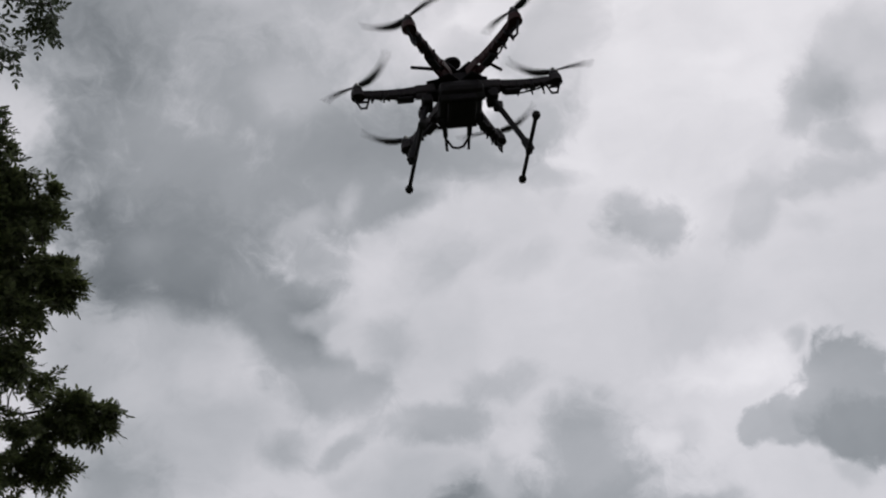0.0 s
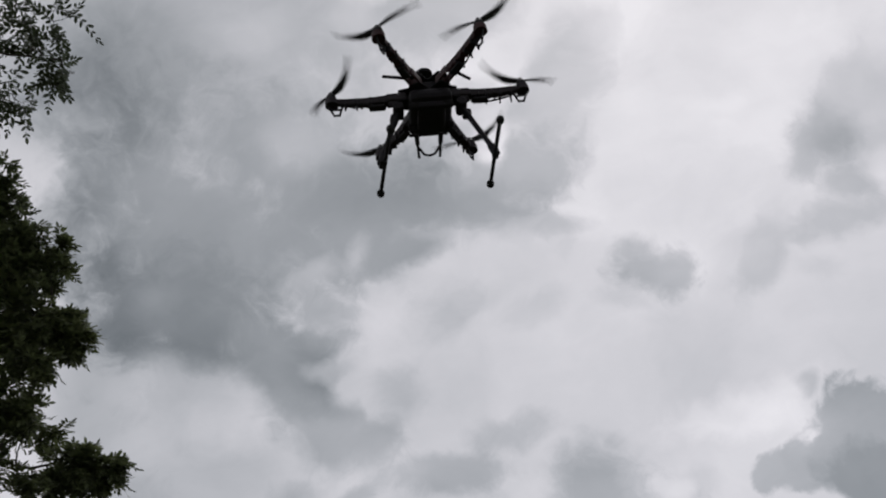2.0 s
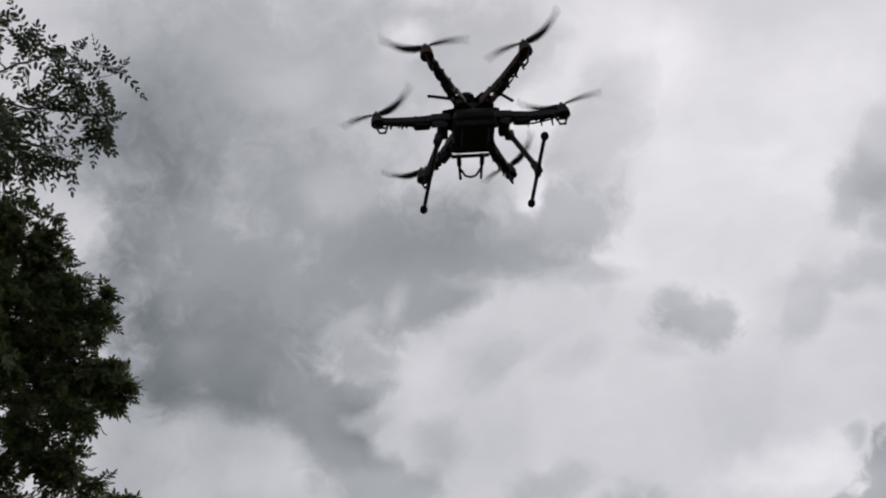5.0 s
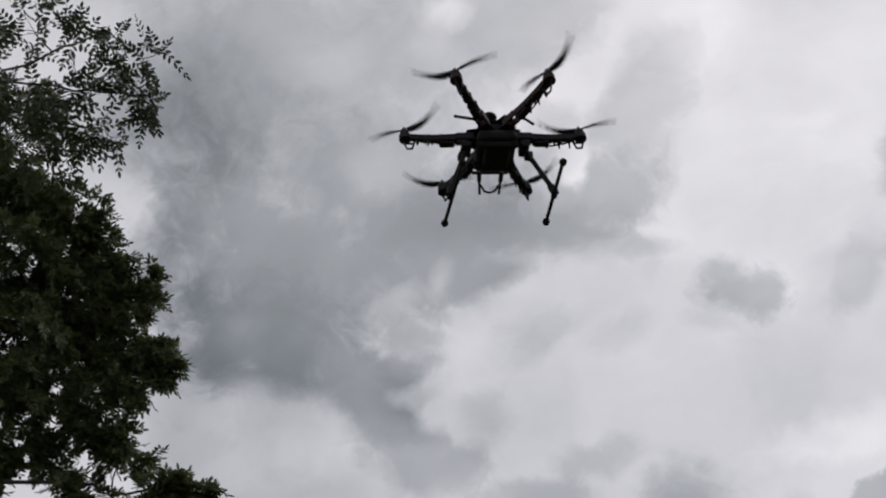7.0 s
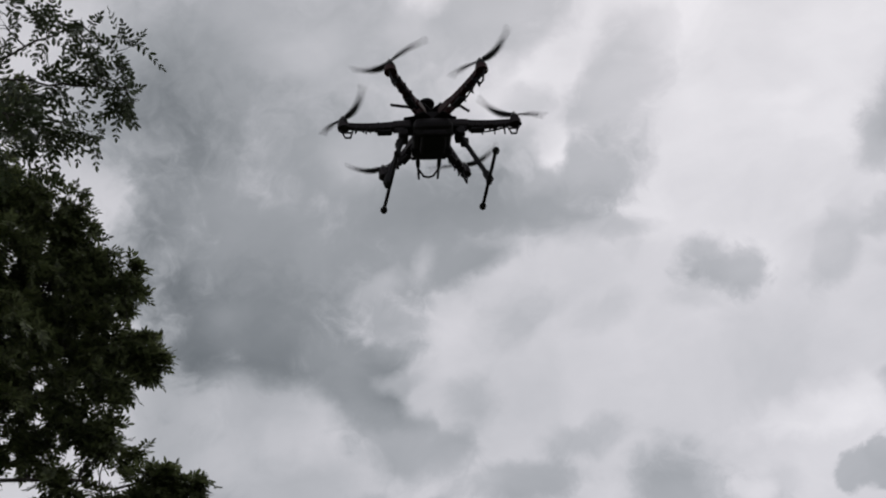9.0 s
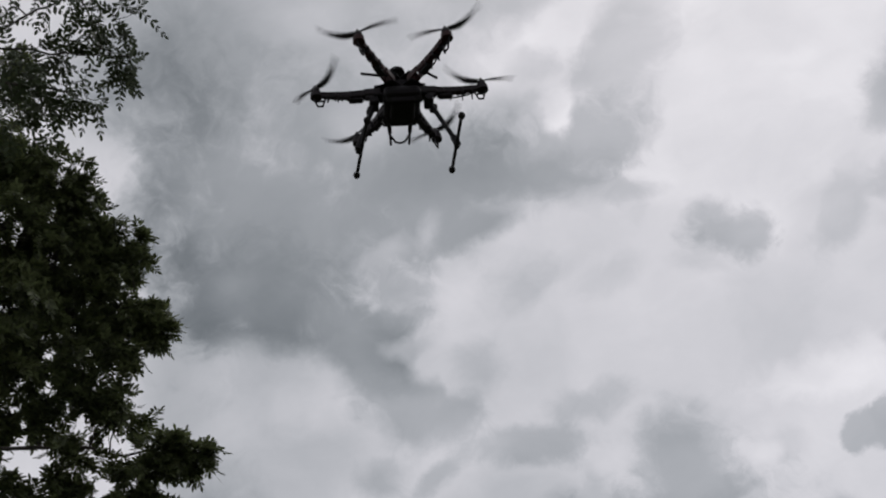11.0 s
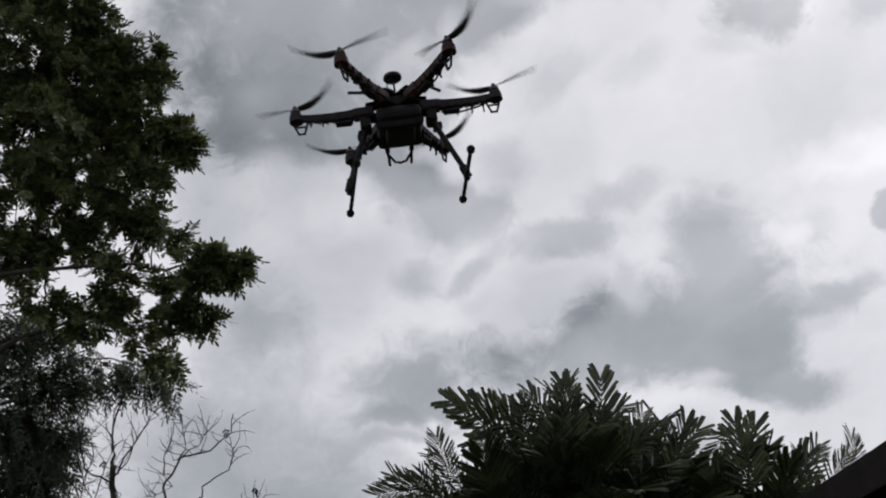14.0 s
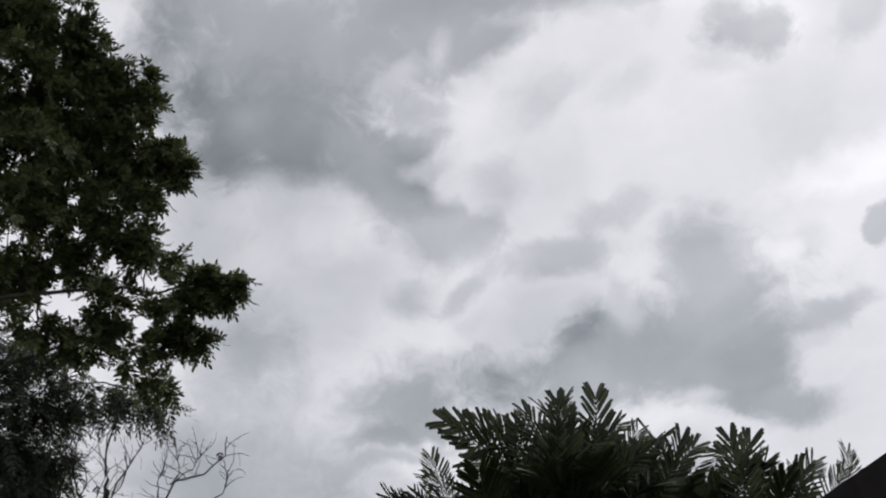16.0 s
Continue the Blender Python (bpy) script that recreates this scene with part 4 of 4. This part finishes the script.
    reaching(-7.2, 14.9, -7.0, 17.2, comb, 55, 0.9)
    reaching(-7.6, 14.5, -8.2, 16.6, comb, -50, 0.85)
    reaching(-5.4, 15.1, -5.9, 17.1, blunt, 40, 0.8)
    reaching(-5.0, 15.0, -6.6, 16.3, blunt, -20, 0.75)
    reaching(-4.3, 14.7, -4.6, 17.2, blunt, 60, 0.8)
    reaching(-4.2, 14.8, -3.2, 17.2, blunt, -45, 0.8)
    reaching(-4.0, 14.8, -3.8, 17.3, blunt, 15, 0.8)
    reaching(-4.0, 14.8, -2.8, 16.4, comb, 30, 0.8)
    reaching(-2.2, 14.0, -1.5, 17.3, blunt, 0, 0.95)
    reaching(-2.4, 14.1, -0.2, 15.4, comb, -35, 0.85)
    reaching(-1.1, 12.8, 0.4, 14.3, fine, 10, 0.7)
    reaching(-1.0, 12.6, 0.9, 13.4, fine, -15, 0.7)
    reaching(1.2, 11.9, 2.5, 13.8, blunt, 35, 0.8)
    reaching(1.6, 11.9, 3.3, 13.2, blunt, -30, 0.75)
    reaching(1.1, 12.2, 1.2, 13.6, fine, 15, 0.6)
    reaching(4.0, 12.1, 2.2, 9.9, comb, 0, 0.55)
    reaching(4.6, 10.8, 4.7, 13.3, blunt, 10, 0.8)
    reaching(4.8, 10.7, 6.0, 12.8, blunt, -15, 0.8)
    reaching(4.9, 10.9, 3.8, 12.8, blunt, 35, 0.75)
    reaching(5.0, 10.5, 6.6, 11.4, comb, 25, 0.75)
    reaching(7.1, 9.3, 8.6, 10.5, fine, 10, 0.7)
    reaching(7.2, 9.2, 7.6, 10.7, fine, 45, 0.65)
    reaching(8.8, 8.9, 9.9, 10.1, fine, -20, 0.65)
    reaching(9.3, 8.7, 10.6, 10.4, fine, 40, 0.65)
    reaching(-11.2, 13.7, -11.4, 15.7, fine, 10, 0.7)
    reaching(-11.1, 13.5, -12.0, 14.7, fine, 40, 0.7)
    reaching(-12.0, 12.7, -15.2, 12.6, fine, 0, 0.85)
    reaching(-12.1, 12.3, -14.6, 13.8, fine, -35, 0.8)
    reaching(-12.0, 11.7, -15.1, 11.4, fine, 25, 0.85)
    reaching(-12.1, 12.5, -12.9, 13.7, fine, -20, 0.7)
    reaching(-7.6, 11.3, -11.2, 10.4, fine, 20, 0.8)


def shade_shrubs():
    """Added dense shrubs, coloured as shade, closing the space behind and below the palms."""
    rng = np.random.default_rng(41)
    for az, el, r in ((-13.0, 5.6, 0.9), (-10.0, 7.6, 0.95), (-6.5, 9.6, 1.0), (-3.4, 10.0, 1.0), (0.3, 7.8, 0.95), (3.8, 6.2, 0.9), (7.0, 5.2, 0.9), (10.2, 4.2, 0.9), (-17, 2.4, 0.8), (-11.8, 9.6, 0.62), (-8.2, 11.6, 0.55), (-4.6, 13.0, 0.5), (-2.2, 12.6, 0.5)):
        top = toward(az, el, 10.0)
        foot = Vector((top.x, top.y, 0))
        t = thing("shrub", "added dense shrub, coloured dark for shade behind the palms", "shrub", "shrubs behind the palms")
        bm = bmesh.new()
        for k in range(5):
            tip = top + Vector(rng.normal(0, 0.35, 3))
            line = bent(foot + Vector((rng.normal(0, 0.06), rng.normal(0, 0.06), 0)), tip, rng, 0.05, 6)
            tube(bm, line, [0.035 - 0.004 * i for i in range(7)], 6)
        tagged(part("stem_cluster", bm, BARK, t), kind="stuff")
        leaves = Leaves(rng)
        for k in range(620):
            d = Vector(rng.normal(0, 1, 3)).normalized() * rng.random() ** 0.45
            p = top + Vector((d.x * r, d.y * r, d.z * r * 0.8 - 0.25)) + Vector((0, 0, -1.3 * max(0, rng.random() - 0.45)))
            leaves.leaf(p, d + Vector((0, 0, 0.2)), 0.22, 3, 0.15, 0.06, 0.3)
        leaves.build("foliage", SHADE_LEAF, t, "dense broad leaves, shade put into their colour")


palms()
shade_shrubs()


# ---- the house at the side ----
def house():
    """A low porch: its eave runs towards the camera; a sheet roof on dark rafters, posts and a wall behind."""
    h = thing("porch", "low dark porch with a sheet roof and timber posts", "house")
    far, near = Vector((0.24, 9.4, 0)), Vector((1.97, 2.95, 0))
    along = (near - far).normalized()
    out = Vector((-along.y, along.x, 0))
    if out.x < 0:
        out = -out
    n = (near - far).length
    zed, depth = 2.60, 2.6
    h.matrix_basis = Matrix(((along.x, out.x, 0, far.x), (along.y, out.y, 0, far.y), (0, 0, 1, 0), (0, 0, 0, 1)))
    # corrugated sheets, one after another along the eave
    w = 0.76
    k = 0
    x = 0.0
    slope = math.tan(radians(5))
    while x < n:
        bm = bmesh.new()
        e = min(x + w + 0.03, n)
        steps = 40
        up_rows = []
        for i in range(steps + 1):
            sx = x + (e - x) * i / steps
            zz = zed + 0.009 * math.sin(sx * math.tau / 0.076) + 0.002 * (k % 2)
            up_rows.append((bm.verts.new((sx, -0.03, zz)), bm.verts.new((sx, depth, zz + slope * depth))))
        for a, b in zip(up_rows, up_rows[1:]):
            bm.faces.new((a[0], b[0], b[1], a[1]))
        bmesh.ops.solidify(bm, geom=list(bm.faces), thickness=0.0015)
        part("roof_sheet", bm, TIN, h)
        x += w
        k += 1
    bm = bmesh.new()
    box(bm, (n, 0.024, 0.19), pose(n / 2, -0.05, zed - 0.075), 0.004)
    part("fascia", bm, TIMBER, h, "dark stained timber fascia board")
    bm = bmesh.new()
    box(bm, (n, 0.08, 0.12), pose(n / 2, 0.30, zed - 0.14), 0.004)
    part("beam", bm, TIMBER, h, "dark timber eave beam")
    for i in range(int(n / 0.6) + 1):
        bm = bmesh.new()
        box(bm, (0.045, depth - 0.1, 0.09), pose(min(n - 0.05, 0.05 + i * 0.6), depth / 2 - 0.02, zed - 0.058 + slope * depth / 2, 5, 0, 0), 0.003)
        part("rafter", bm, TIMBER, h)
    for x in (0.15, n * 0.36, n * 0.68, n - 0.2):
        bm = bmesh.new()
        box(bm, (0.10, 0.10, zed - 0.20), pose(x, 0.30, (zed - 0.20) / 2), 0.006)
        part("post", bm, TIMBER, h, "square dark timber post")
    bm = bmesh.new()
    box(bm, (n, 0.15, zed + 0.05), pose(n / 2, depth - 0.2, (zed + 0.05) / 2), 0.004)
    part("wall", bm, PLASTER, h, "weathered plaster wall")


house()


# ---- what moves ----
def motions():
    walk(DRONE, [(t, pose(x, y, z, rx, ry, rz)) for t, x, y, z, rx, ry, rz in FLIGHT])
    for i, (a, prop) in enumerate(zip(ARM_ANGLES, PROPELLERS)):
        hand = 1 if i % 2 else -1
        c, s = SPAN * math.cos(radians(a)), SPAN * math.sin(radians(a))
        first = (-15, -20, -35, -25, -34, -25)[i]
        walk(prop, [(k / FPS, pose(c, s, 0.030, 0, 0, first + 16 * math.sin(k / 37 + i) - hand * 84 * k)) for k in range(16 * FPS + 1)])


motions()
